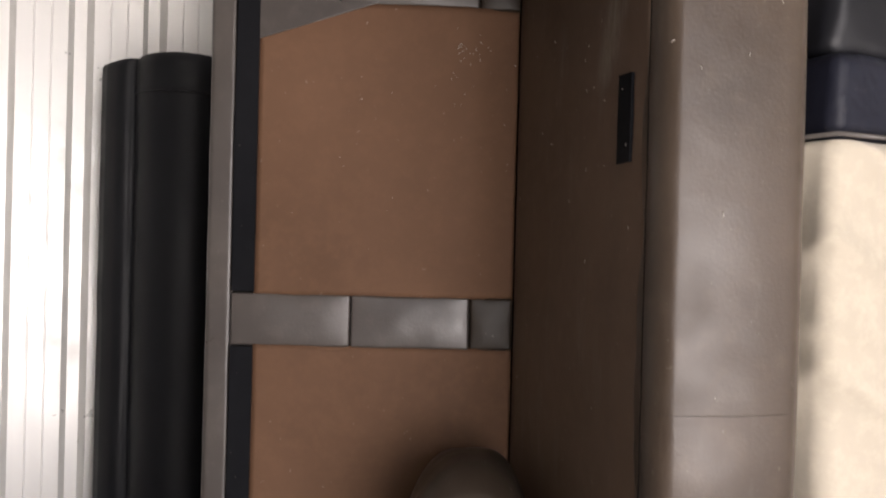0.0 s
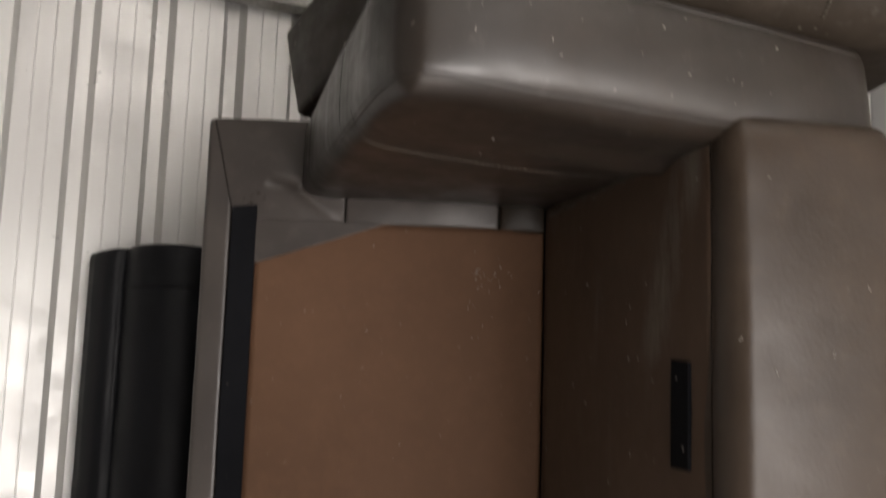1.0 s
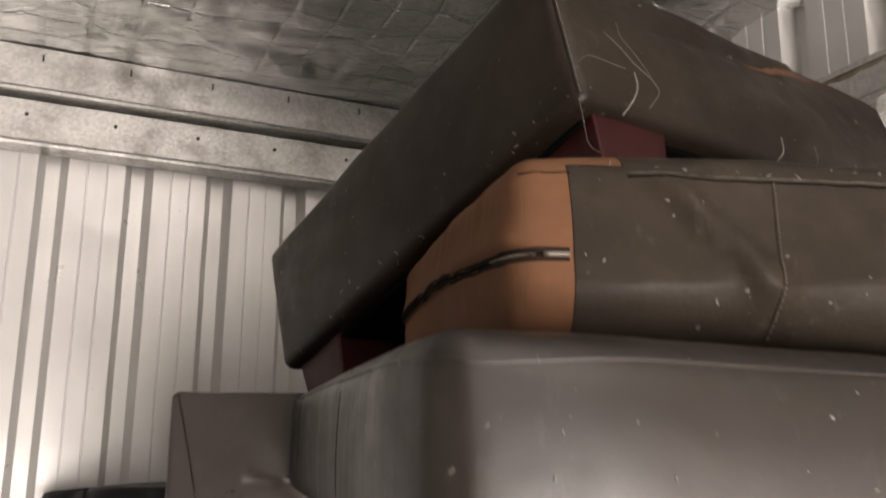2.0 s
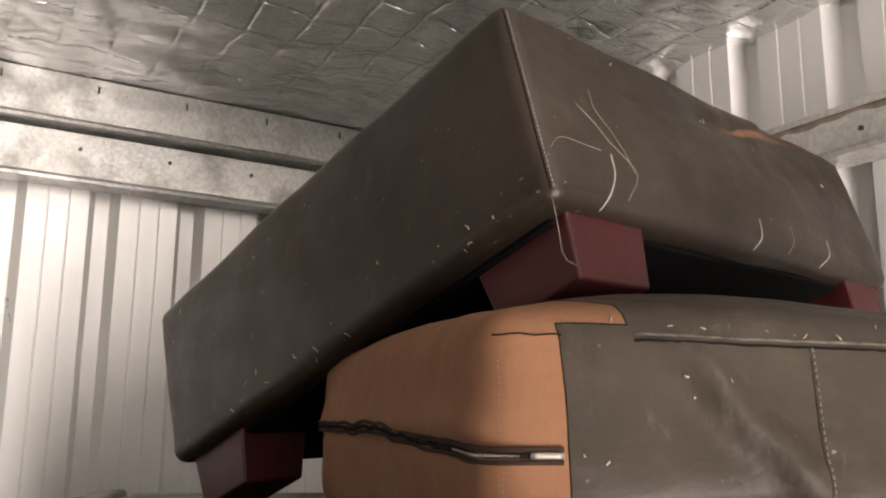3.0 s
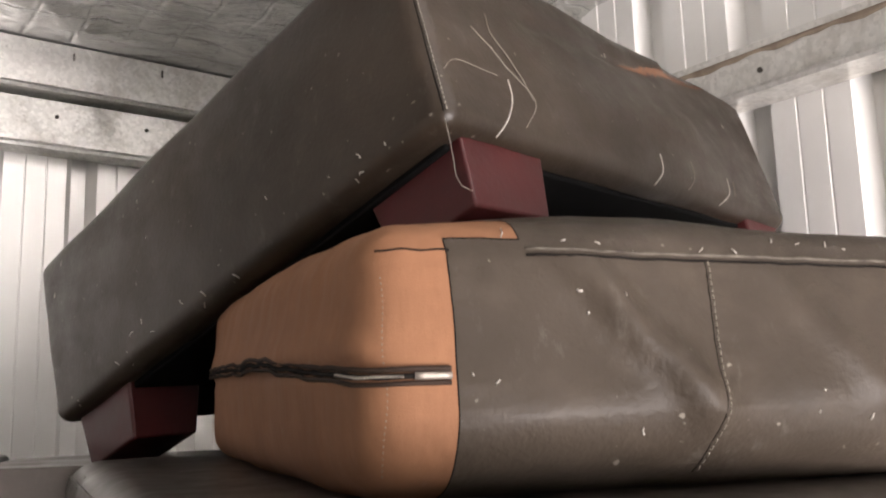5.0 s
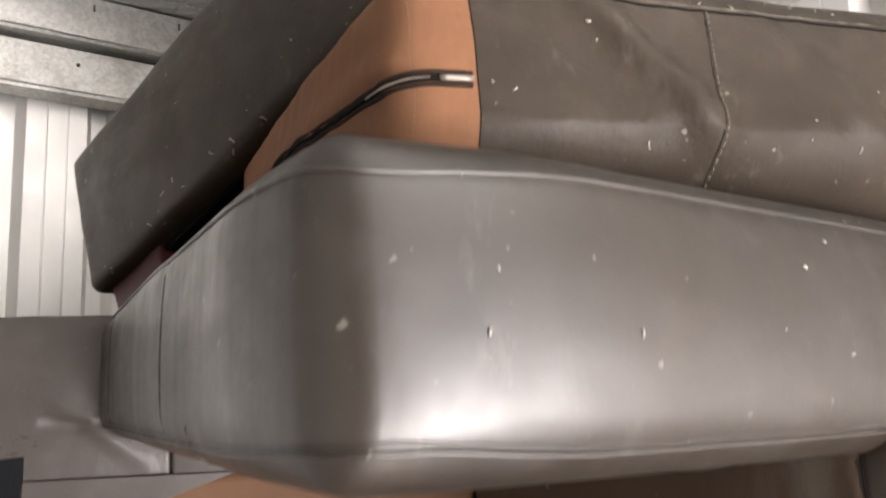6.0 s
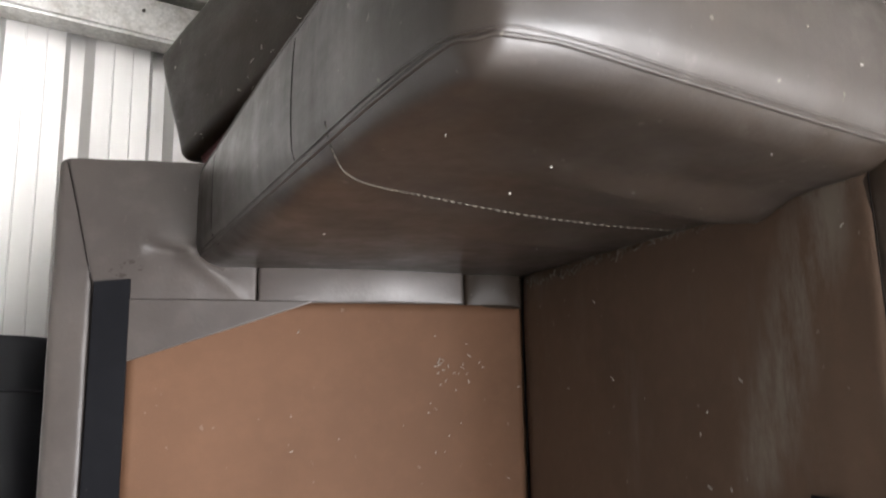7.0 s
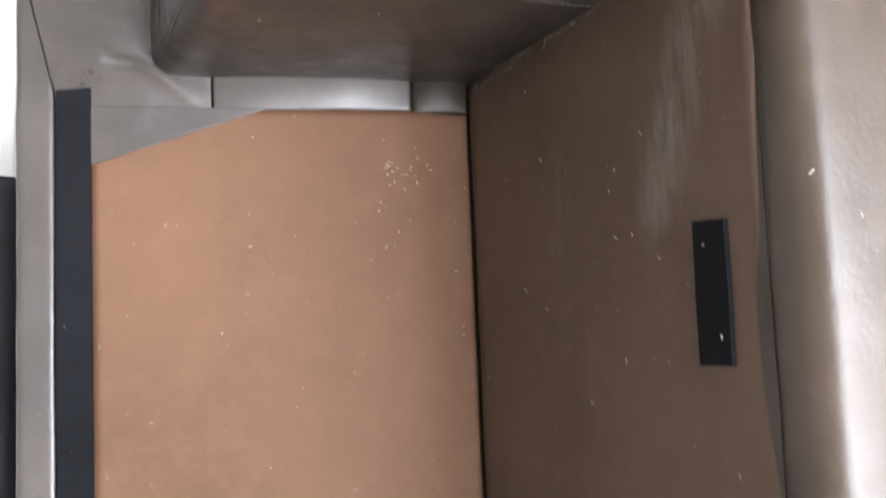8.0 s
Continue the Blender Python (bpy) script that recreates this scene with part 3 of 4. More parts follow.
cord("seam", laid(arm_tree, [(-0.37, 2.04, 1.680 + 0.15 * k / 12) for k in range(13)], (1, 0.25, 0), -0.0003), 0.0009, SEAM, arm_top)
under = curve_through([(-0.170, 1.562, 1.6), (-0.130, 1.643, 1.6), (-0.067, 1.681, 1.6), (0.042, 1.731, 1.6), (0.157, 1.768, 1.6), (0.27, 1.788, 1.6)], 64)
stitching("stitching", laid(arm_tree, under, (0, 0, 1), 0.0004), 0.0008, THREAD, arm_top)
cord("seam", laid(arm_tree, under, (0, 0, 1), -0.0004), 0.0009, SEAM, arm_top)
rnd = random.Random(5)
flecks("lint", arm_tree, [(rnd.uniform(0.0, 0.5), 1.3, rnd.uniform(1.70, 1.83)) for _ in range(16)], (-0.25, 1, 0), LINT, arm_top, 0.0035, 3)
flecks("lint", arm_tree, [(rnd.uniform(-0.15, 0.35), rnd.uniform(1.45, 2.1), 1.6) for _ in range(14)], (0, 0, 1), LINT, arm_top, 0.003, 4)
back_tree = surface(backrest)
for z in (0.815, flip(0.832) - 0.62):
    cord("seam", laid(back_tree, [(0.335 + 0.245 * k / 32, 1.40, z + 0.002 * noise.noise((k * 0.3, 0, 0))) for k in range(33)], (0, 1, 0), -0.0003), 0.0008, LEATHER_DARK, backrest)
flecks("lint", back_tree, [(rnd.uniform(0.34, 0.58), 1.4, rnd.uniform(0.4, 1.65)) for _ in range(9)], (0, 1, 0), LINT, backrest, 0.006, 6)


# the lining of the seat deck, in two bays; it dips towards the back
def deck_bay(z0, z1):
    verts, faces = [], []
    nx, nz = 44, 48
    for i in range(nx + 1):
        x = -0.414 + 0.604 * i / nx
        for j in range(nz + 1):
            z = z0 + (z1 - z0) * j / nz
            t = max(0, min(1, (x - 0.055) / 0.12))
            y = DECK_Y - 0.006 + 0.020 * t * t * (3 - 2 * t) + 0.003 * noise.noise((x * 7, z * 7, 0.3))
            verts.append((x, y, z))
    w = nz + 1
    for i in range(nx):
        for j in range(nz):
            faces.append((i * w + j, (i + 1) * w + j, (i + 1) * w + j + 1, i * w + j + 1))
    front = len(verts)
    verts += [(x, BACKED, z) for x, y, z in verts]
    rim = [i * w for i in range(nx + 1)], [i * w + nz for i in range(nx + 1)], list(range(w)), [nx * w + j for j in range(w)]
    for line in rim:
        for a, b in zip(line, line[1:]):
            faces.append((a, b, b + front, a + front))
    used = sorted({i for g in faces for i in g})
    back = {i: k for k, i in enumerate(used)}
    return mesh_object("deck_lining", [verts[i] for i in used], [tuple(back[i] for i in g) for g in faces], DECK, sofa, "rust brown lining of the seat deck")


deck_upper = deck_bay(0.940, 1.617)
deck_lower = deck_bay(flip(1.617), 0.824)
deck_tree = surface(deck_upper)
flecks("lint", deck_tree, [(rnd.gauss(0.068, 0.022), 2.0, rnd.gauss(1.50, 0.035)) for _ in range(22)] + [(rnd.uniform(-0.38, 0.18), 2.0, rnd.uniform(0.96, 1.58)) for _ in range(16)], (0, 1, 0), LINT, deck_upper, 0.005, 8)
flecks("dust_smear", deck_tree, [(0.046, 2.0, 1.528), (0.049, 2.0, 1.524), (0.044, 2.0, 1.522), (0.052, 2.0, 1.530)], (0, 1, 0), LINT, deck_upper, 0.012, 9)


def soft_strip(x0, x1, z0, z1, proud, mat, name, label="", sag=None, n=(14, 3, 8)):
    v, f, _ = soft_hex(*quad_block([(x0, DECK_Y - proud), (x1, DECK_Y - proud), (x1, BACKED + 0.002), (x0, BACKED + 0.002)], z0, z1), r=0.006, n=n, bulge=(0, 0, 0.006, 0, 0, 0), ripple=0.0015, freq=14, sag=sag)
    return mesh_object(name, v, f, mat, sofa, label)


# the piece beside the backrest is darker: shade in the dip put into colour
for x0, x1, mat in ((-0.466, -0.192, LEATHER_SHEEN_GREY), (-0.190, 0.085, LEATHER_SHEEN_GREY), (0.087, 0.186, LEATHER_DARK)):
    soft_strip(x0, x1, 0.821, 0.942, 0.008 if mat is LEATHER_SHEEN_GREY else -0.002, mat, "centre_strip")


def pinch(s, o):
    """Folds pulled into the corner where the arm meets the deck."""
    if s.y > -0.3:
        return (0, 0, 0)
    out = 0
    for (ax, az), (bx, bz), h, wd in (((-0.322, 1.692), (-0.392, 1.716), 0.012, 0.010), ((-0.322, 1.690), (-0.400, 1.694), -0.012, 0.008), ((-0.330, 1.688), (-0.245, 1.622), 0.008, 0.012), ((-0.322, 1.70), (-0.37, 1.78), -0.003, 0.02)):
        d = Vector((bx - ax, bz - az))
        p = Vector((o.x - ax, o.z - az))
        t = max(0, min(1, p.dot(d) / d.length_squared))
        out += h * (1 - t) ** 0.7 * math.exp(-((p - d * t).length / wd) ** 2)
    return (0, -out, 0)


for s in (lambda z: z, flip):
    def lohi(a, b):
        return min(s(a), s(b)), max(s(a), s(b))
    up = s(0) == 0
    z0, z1 = lohi(1.619, 1.834)
    xs = (-0.463, -0.514) if up else (-0.514, -0.463)
    ends = [[(x, DECK_Y - 0.006, z), (-0.231, DECK_Y - 0.006, z), (-0.231, BACKED + 0.002, z), (x, BACKED + 0.002, z)] for x, z in zip(xs, (z0, z1))]
    v, f, _ = soft_hex(*ends, r=0.004, n=(44, 3, 44), bulge=(0, 0, 0.004, 0, 0, 0), ripple=0.0015, freq=14, sag=pinch if up else None)
    mesh_object("corner_panel", v, f, LEATHER_SHEEN_GREY, sofa)
    soft_strip(-0.229, 0.091, *lohi(1.615, 1.70), 0.006, LEATHER_SHEEN_GREY, "end_strip")
    # darker leather again, for the shade next to the backrest
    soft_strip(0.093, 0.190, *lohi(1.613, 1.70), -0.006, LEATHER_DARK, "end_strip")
    o = 1 if s(0) == 0 else -1
    panel([(-0.414, s(1.529)), (-0.28, s(1.573)), (-0.143, s(1.6195)), (-0.414, s(1.6195))][::o], BACKED, 0.0435, LEATHER_SHEEN_GREY, "corner_patch", sofa)
    panel([(-0.464, s(0.946)), (-0.413, s(0.946)), (-0.4135, s(1.2)), (-0.4135, s(1.650)), (-0.464, s(1.645)), (-0.4655, s(1.25))][::o], BACKED, 0.0455, VELCRO, "hook_strip", sofa, "black hook tape strip")
cord("seam", [(-0.513, DECK_Y - 0.004, 1.828), (-0.490, DECK_Y - 0.005, 1.735), (-0.468, DECK_Y - 0.006, 1.64)] + [(-0.467 + 0.0008 * math.sin(k), DECK_Y - 0.008, 1.64 - k * 0.075) for k in range(1, 22)], 0.0008, SEAM, sofa)
cord("deck_crease", [(0.188 + 0.002 * noise.noise((0, 0, k * 0.9)), DECK_Y + 0.006, flip(1.66) + (1.66 - flip(1.66)) * k / 90) for k in range(91)], 0.0015, SEAM, sofa)

# lining on the inner face of the backrest, with its own patches of tape
IN_DIR = Vector((0.191, -0.982, 0)).normalized()
IN_OUT = Vector((-0.982, -0.191, 0)).normalized()


def inner(s, lift, z):
    return Vector((0.19, DECK_Y, 0)) + IN_DIR * s + IN_OUT * lift + Vector((0, 0, z))


def back_lining():
    verts, faces = [], []
    ns, nz = 40, 90
    for i in range(ns + 1):
        for j in range(nz + 1):
            a = 0.002 + 0.676 * i / ns
            z = flip(1.664) + (1.664 - flip(1.664)) * j / nz
            edge = min(1, j / 3, (nz - j) / 3, i / 2 + 0.3, (ns - i) / 3 - 0.7)
            verts.append(inner(a, 0.004 * edge + 0.003 * noise.noise((a * 6, z * 6, 2.0)) * edge, z + 0.003 * noise.noise((a * 40, z * 3, 7.0))))
    w = nz + 1
    for i in range(ns):
        for j in range(nz):
            faces.append((i * w + j, (i + 1) * w + j, (i + 1) * w + j + 1, i * w + j + 1))
    n = len(verts)
    verts += [v - IN_OUT * 0.016 for v in verts]
    for line in ([i * w for i in range(ns + 1)], [i * w + nz for i in range(ns + 1)], list(range(w)), [ns * w + j for j in range(w)]):
        for a, b in zip(line, line[1:]):
            faces.append((a, b, b + n, a + n))
    used = sorted({i for g in faces for i in g})
    back = {i: k for k, i in enumerate(used)}
    return mesh_object("back_lining", [verts[i] for i in used], [tuple(back[i] for i in g) for g in faces], BACK_LINING, sofa, "dull brown scuffed lining of the backrest")


lining = back_lining()
lining_tree = surface(lining)
flecks("lint", lining_tree, [inner(rnd.uniform(0.03, 0.66), 0.1, rnd.uniform(0.6, 1.65)) for _ in range(22)], -IN_OUT, LINT, lining, 0.007, 11)
flecks("frayed_edge", lining_tree, [inner(0.02 + 0.64 * k / 60, 0.1, 1.655 + rnd.uniform(-0.012, 0.004)) for k in range(60) for _ in range(2)], -IN_OUT, THREAD, lining, 0.013, 12)
cord("edge_seam", [inner(0.681 + 0.002 * noise.noise((k * 0.4, 0, 0)), 0.000, flip(1.664) + (1.664 - flip(1.664)) * k / 60) for k in range(61)], 0.0008, SEAM, sofa)


def tape_patch(z0, z1):
    pts = [inner(a, k, z) for k in (0.001, 0.0065) for a, z in ((0.577, z0), (0.627, z0 + 0.001), (0.629, (z0 + z1) / 2), (0.628, z1 - 0.003), (0.579, z1), (0.577, (z0 + z1) / 2))]
    faces = [tuple(range(6)), tuple(range(6, 12))] + [(i, (i + 1) % 6, 6 + (i + 1) % 6, 6 + i) for i in range(6)]
    ob = mesh_object("hook_patch", pts, faces, VELCRO, sofa, "black hook tape patch", False)
    flecks("lint", surface(ob), [inner(rnd.uniform(0.585, 0.62), 0.1, rnd.uniform(z0, z1)) for _ in range(2)], -IN_OUT, LINT, ob, 0.005, 14)


tape_patch(1.208, 1.357)
tape_patch(flip(1.357), flip(1.208))


# ---- the seat cushion on the sofa's upper arm ----
def seat_cushion():
    c = thing("seat_cushion", "worn brown leather seat cushion with zipped tan cloth side, lying flat", "cushion")
    quad = [(-0.018, 1.522), (0.74, 1.575), (0.72, 2.22), (-0.140, 2.13)]

    def slack(s, o):
        """Pleats in the cloth and slanting folds in the leather."""
        dx = dy = dz = 0.0
        if s.y < -0.6 and o.x > 0.05:
            for x0, z0, x1, z1, h, wd in ((0.135, 2.010, 0.238, 1.895, 0.020, 0.017), (0.175, 1.985, 0.20, 1.93, -0.006, 0.012), (0.30, 2.0, 0.40, 1.90, 0.006, 0.014), (0.45, 2.0, 0.52, 1.88, 0.006, 0.016)):
                d = Vector((x1 - x0, z1 - z0))
                p = Vector((o.x - x0, o.z - z0))
                t = max(0, min(1, p.dot(d) / d.length_squared))
                dy -= h * (0.5 + 0.5 * math.sin(t * 3.1)) * math.exp(-((p - d * t).length / wd) ** 2)
        if s.y < -0.5:
            # the front leans back above and tucks under below
            k = min(1, (-s.y - 0.5) / 0.35)
            dy += k * (0.026 * max(0, min(1, (o.z - 1.90) / 0.12)) - 0.006)
            dy += k * 0.046 * min(1.1, max(0, (1.922 - o.z) / 0.078)) ** 2.2
            # gathers beside the seams
            for xs, wd, h in ((0.048, 0.010, 0.0016), (0.250, 0.016, 0.0018)):
                if o.x > xs - 0.02:
                    dy -= h * noise.noise((o.z * 130, xs * 9, 0)) * math.exp(-(abs(o.x - xs) / wd))
            dy -= 0.0022 * noise.noise((o.x * 75, 4, 0)) * math.exp(-abs(o.z - 2.005) / 0.022)
        if s.z > 0.5:
            t = max(0, min(1, (o.x - 0.12) / 0.42))
            dz -= 0.026 * t * t * (3 - 2 * t) * max(0, min(1, (s.z - 0.5) * 2)) * max(0, 1 - abs(s.y) ** 4)
        if s.x < -0.6:
            # gathers under the upper edge of the cloth
            dx -= 0.0030 * noise.noise((o.y * 46, o.z * 4, 6)) * math.exp(-abs(o.z - 2.005) / 0.030)
            dy -= 0.0016 * noise.noise((o.x * 120, o.z * 5, 6)) * math.exp(-abs(o.z - 2.000) / 0.022) * (s.y < -0.5)
            fade = max(0, min(1, (-s.x - 0.88) / 0.10))
            dx -= fade * (0.006 * math.exp(-((o.z - 1.948) / 0.02) ** 2) - 0.004 * math.exp(-((o.z - 1.936) / 0.007) ** 2))
        return (dx, dy, dz)
    bottom = [(x, y, TOP - d) for (x, y), d in zip(quad, (0.002, 0.009, 0.003, 0.001))]
    v, f, u = soft_hex(bottom, [(x, y, 2.038) for x, y in quad], r=0.032, n=(96, 84, 44), bulge=(0.012, 0.01, 0.006, 0.01, 0, 0.054), ripple=0.003, freq=8, sag=slack)
    tan_f, lea_f = [], []
    for face in f:
        uz = sum(u[i][2] for i in face) / 4
        ux = sum(u[i][0] for i in face) / 4
        (tan_f if ux < (-0.835 if uz < 0.85 else -0.685) else lea_f).append(face)
    obs = []
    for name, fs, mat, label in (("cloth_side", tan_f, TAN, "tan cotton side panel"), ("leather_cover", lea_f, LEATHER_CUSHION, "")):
        used = sorted({i for face in fs for i in face})
        back = {i: k for k, i in enumerate(used)}
        obs.append(mesh_object(name, [v[i] for i in used], [tuple(back[i] for i in face) for face in fs], mat, c, label))
    tree = surface(*obs)
    into = (0.0, 1, 0)
    # piping along the upper front edge, seams in the leather and beside the cloth
    top_line = [(0.10 + 0.63 * k / 60, 1.45, 2.0185 - 0.010 * (k / 60) + 0.0012 * noise.noise((k * 0.5, 0, 0))) for k in range(61)]
    cord("piping", laid(tree, top_line, into, -0.0004), 0.0016, WELT, obs[1], "dusty scuffed piping")
    cord("seam", laid(tree, [(x, y, z - 0.005) for x, y, z in top_line], into, 0.0), 0.0012, SEAM, obs[1])
    for x0 in (0.250, 0.52):
        stitching("stitching", laid(tree, [(x0 - 0.014 * k / 30, 1.45, 2.012 - 0.16 * k / 30) for k in range(31)], into, 0.0003), 0.0008, THREAD, obs[1])
        cord("seam", laid(tree, [(x0 - 0.003 - 0.014 * k / 30, 1.45, 2.012 - 0.16 * k / 30) for k in range(31)], into, 0.0), 0.0005, SEAM, obs[1])
    # seams follow the border of the cloth
    def border(fs, others):
        seen = {frozenset(e) for g in others for e in zip(g, g[1:] + g[:1])}
        return [e for g in fs for e in zip(g, g[1:] + g[:1]) if frozenset(e) in seen]
    verts, faces = [], []
    for a, b in border(tan_f, lea_f):
        if v[a].y < 1.75:
            tv, tf = tube([v[a], (v[a] + v[b]) / 2, v[b]], 0.0006, 5)
            faces += [tuple(len(verts) + i for i in g) for g in tf]
            verts += tv
    mesh_object("seam", verts, faces, SEAM, obs[1])
    cloth_top = laid(tree, [(0.042 - 0.052 * k / 12, 1.45, 2.0165 + 0.0006 * math.sin(k)) for k in range(13)], into, 0.0)
    cord("seam", cloth_top, 0.0008, SEAM, obs[0])
    stitching("stitching", laid(tree, [(-0.008 + 0.001 * math.sin(k * 0.4), 1.45, 1.998 - 0.0042 * k) for k in range(34)], into, 0.0002), 0.0005, THREAD, obs[0], 0.3)
    # zip: tape, teeth, metal end
    around = [(0.036 - 0.050 * k / 8, 1.45, 1.928) for k in range(9)]
    zip_front = laid(tree, around, into, 0.0008)
    zip_side = laid(tree, [(-0.2, 1.535 + 0.57 * k / 60, 1.928 + 0.017 * min(1, k / 24) + 0.004 * noise.noise((k * 0.16, 3, 0)) * min(1, k / 12)) for k in range(61)], (1, 0.05, 0), 0.0008)
    line = zip_front + [p for p in zip_side if p.y > zip_front[-1].y + 0.002]
    for dz, r, mat, name in ((0.0046, 0.0022, ZIP, "zip_tape"), (-0.0046, 0.0020, ZIP, "zip_tape"), (0.0, 0.0022, SEAM, "zip_coil")):
        cord(name, [p + Vector((0, 0, dz + 0.0018 * noise.noise((p.y * 50, dz * 400, 0)))) for p in line], r, mat, obs[0])
    stitching("zip_teeth", [p - Vector((0.001, 0.0025, 0)) for p in curve_through(line[5:14], 44)], 0.0012, ZIP_METAL, obs[0], 0.45)
    cord("zip_end", [p + Vector((0, -0.002, 0.0)) for p in line[:5]], 0.0026, ZIP_METAL, obs[0], "pale metal zip end", 8)
    rnd2 = random.Random(21)
    flecks("lint", tree, [(rnd2.uniform(0.05, 0.6), 1.45, rnd2.uniform(1.88, 2.01)) for _ in range(15)], into, LINT, obs[1], 0.005, 22)
    flecks("lint", tree, [(0.10 + 0.5 * k / 30 + rnd2.uniform(-0.02, 0.02), 1.45, 2.021 + rnd2.uniform(-0.004, 0.012)) for k in range(0, 30, 2)], into, LINT, obs[1], 0.006, 23)
    return c


seat_cushion()


# ---- the ottoman on top ----
def ottoman():
    o = thing("ottoman", "dark brown leather ottoman with red wooden feet, tilted on the pile", "ottoman")
    p0 = Vector((0.089, 1.743, 2.180))
    e1 = Vector((-0.562, 0.741, -0.367)).normalized()
    e2 = Vector((0.790, 0.611, 0.025))
    e2 = (e2 - e1 * e2.dot(e1)).normalized()
    e3 = Vector((-0.11, 0.378, 0.918)).normalized()
    m = Matrix(((e2[0], e1[0], e3[0], p0[0]), (e2[1], e1[1], e3[1], p0[1]), (e2[2], e1[2], e3[2], p0[2]), (0, 0, 0, 1)))
    L1, L2, H = 0.815, 0.985, 0.285
    low = [(-0.006, -0.006, -0.006), (L2, -0.004, -0.006), (L2, L1, -0.004), (-0.004, L1, -0.004)]
    high = [(-0.014, -0.014, H - 0.004), (L2 + 0.03, -0.01, H), (L2 + 0.02, L1 + 0.045, H + 0.01), (-0.014, L1 + 0.045, H + 0.012)]

    def slack(s, o):
        d = 0.0
        if s.y < -0.6:
            for x0, z0, x1, z1, h, wd in ((0.20, 0.19, 0.55, 0.215, -0.006, 0.015), (0.45, 0.235, 0.62, 0.255, 0.007, 0.018), (0.30, 0.08, 0.62, 0.12, 0.005, 0.03), (0.02, 0.07, 0.14, 0.10, -0.003, 0.012)):
                dd, p = Vector((x1 - x0, z1 - z0)), Vector((o.x - x0, o.z - z0))
                t = max(0, min(1, p.dot(dd) / dd.length_squared))
                d -= h * math.exp(-((p - dd * t).length / wd) ** 2)
        return (0, d, 0)
    v, f, _ = soft_hex(low, high, r=0.024, n=(50, 40, 18), bulge=(0.012, 0.012, 0.012, 0.01, 0, 0.03), ripple=0.004, freq=6, sag=slack)
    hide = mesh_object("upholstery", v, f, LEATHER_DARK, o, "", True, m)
    tree = surface(hide)

    def front(points, n, lift=0.0006):
        return laid(tree, [m @ Vector((p.x * 0.89 - 0.004, -0.02, p.y - 0.006)) for p in curve_through([(a, b, 0) for a, b in points], n)], e1, lift)

    def side(points, n, lift=0.0006):
        return laid(tree, [m @ Vector((-0.03, p.x, p.y)) for p in curve_through([(a, b, 0) for a, b in points], n)], e2, lift)
    # pale scratches and loose threads on the end face
    for line, r in (([(0.140, 0.080), (0.137, 0.048), (0.104, 0.004)], 0.0017), ([(0.090, 0.145), (0.154, 0.094), (0.192, 0.060), (0.158, 0.020)], 0.0011), ([(0.128, 0.175), (0.130, 0.142), (0.165, 0.105), (0.188, 0.062)], 0.0009), ([(0.015, 0.066), (0.045, 0.086), (0.12, 0.082)], 0.0008), ([(0.535, 0.048), (0.532, 0.022), (0.512, 0.002)], 0.0016), ([(0.655, 0.055), (0.655, 0.030), (0.632, 0.008)], 0.0012), ([(0.815, 0.050), (0.808, 0.024), (0.775, 0.004)], 0.0016), ([(0.845, 0.050), (0.842, 0.036), (0.832, 0.02)], 0.0012)):
        cord("scratch", front(line, 14), r * 0.7, LINT if r > 0.0015 else SCRATCH, hide, sides=5)
    # corner seam with its stitches
    corner = laid(tree, [m @ Vector((-0.05 - 0.01 * k / 44, -0.05 - 0.01 * k / 44, 0.008 + 0.262 * k / 44)) for k in range(45)], e1 + e2, 0.0)
    cord("seam", corner, 0.0009, SEAM, hide)
    stitching("stitching", [p + (e2 - e1) * 0.002 - e1 * 0.001 for p in corner], 0.0009, SCRATCH, hide)
    # patch where the colour has rubbed through to tan
    for n_rub, (rub, wide) in enumerate((([(0.50, 0.212), (0.56, 0.224), (0.64, 0.240), (0.74, 0.255)], 0.010), ([(0.44, 0.200), (0.50, 0.211), (0.57, 0.216)], 0.004), ([(0.66, 0.236), (0.74, 0.249), (0.82, 0.262)], 0.003))):
        verts, n = [], 70
        for k, p in enumerate(curve_through([(a, b, 0) for a, b in rub], n)):
            half = wide * math.sin(math.pi * (k + 0.5) / (n + 1)) ** 0.7
            up = half * (0.7 + 0.9 * noise.noise((k * 0.23, n_rub, 0)) + 0.5 * noise.noise((k * 0.9, n_rub, 3)))
            dn = half * (0.7 + 0.9 * noise.noise((k * 0.31, n_rub, 7)) + 0.6 * noise.noise((k * 1.1, n_rub, 9)))
            for q in (-max(dn, 0.0002), max(up, 0.0002)):
                hit = laid(tree, [m @ Vector((p.x, -0.02, p.y + q))], e1, 0.0005)
                verts.append(hit[0] if hit else m @ Vector((p.x, 0, p.y + q)))
        faces = [(2 * k, 2 * k + 2, 2 * k + 3, 2 * k + 1) for k in range(n)]
        mesh_object("worn_patch", verts, faces, WORN, hide, "tan patch where the leather has rubbed through")
    rnd = random.Random(31)
    flecks("lint", tree, [m @ Vector((-0.03, rnd.choice((0.10, 0.14, 0.35, 0.42, 0.46, 0.52, 0.6, 0.75)) + rnd.gauss(0, 0.015), abs(rnd.gauss(0.012, 0.014)))) for _ in range(17)], e2, LINT, hide, 0.008, 32)
    flecks("lint", tree, [m @ Vector((-0.03, rnd.uniform(0.02, 0.8), rnd.uniform(0.02, 0.26))) for _ in range(6)], e2, LINT, hide, 0.007, 33)
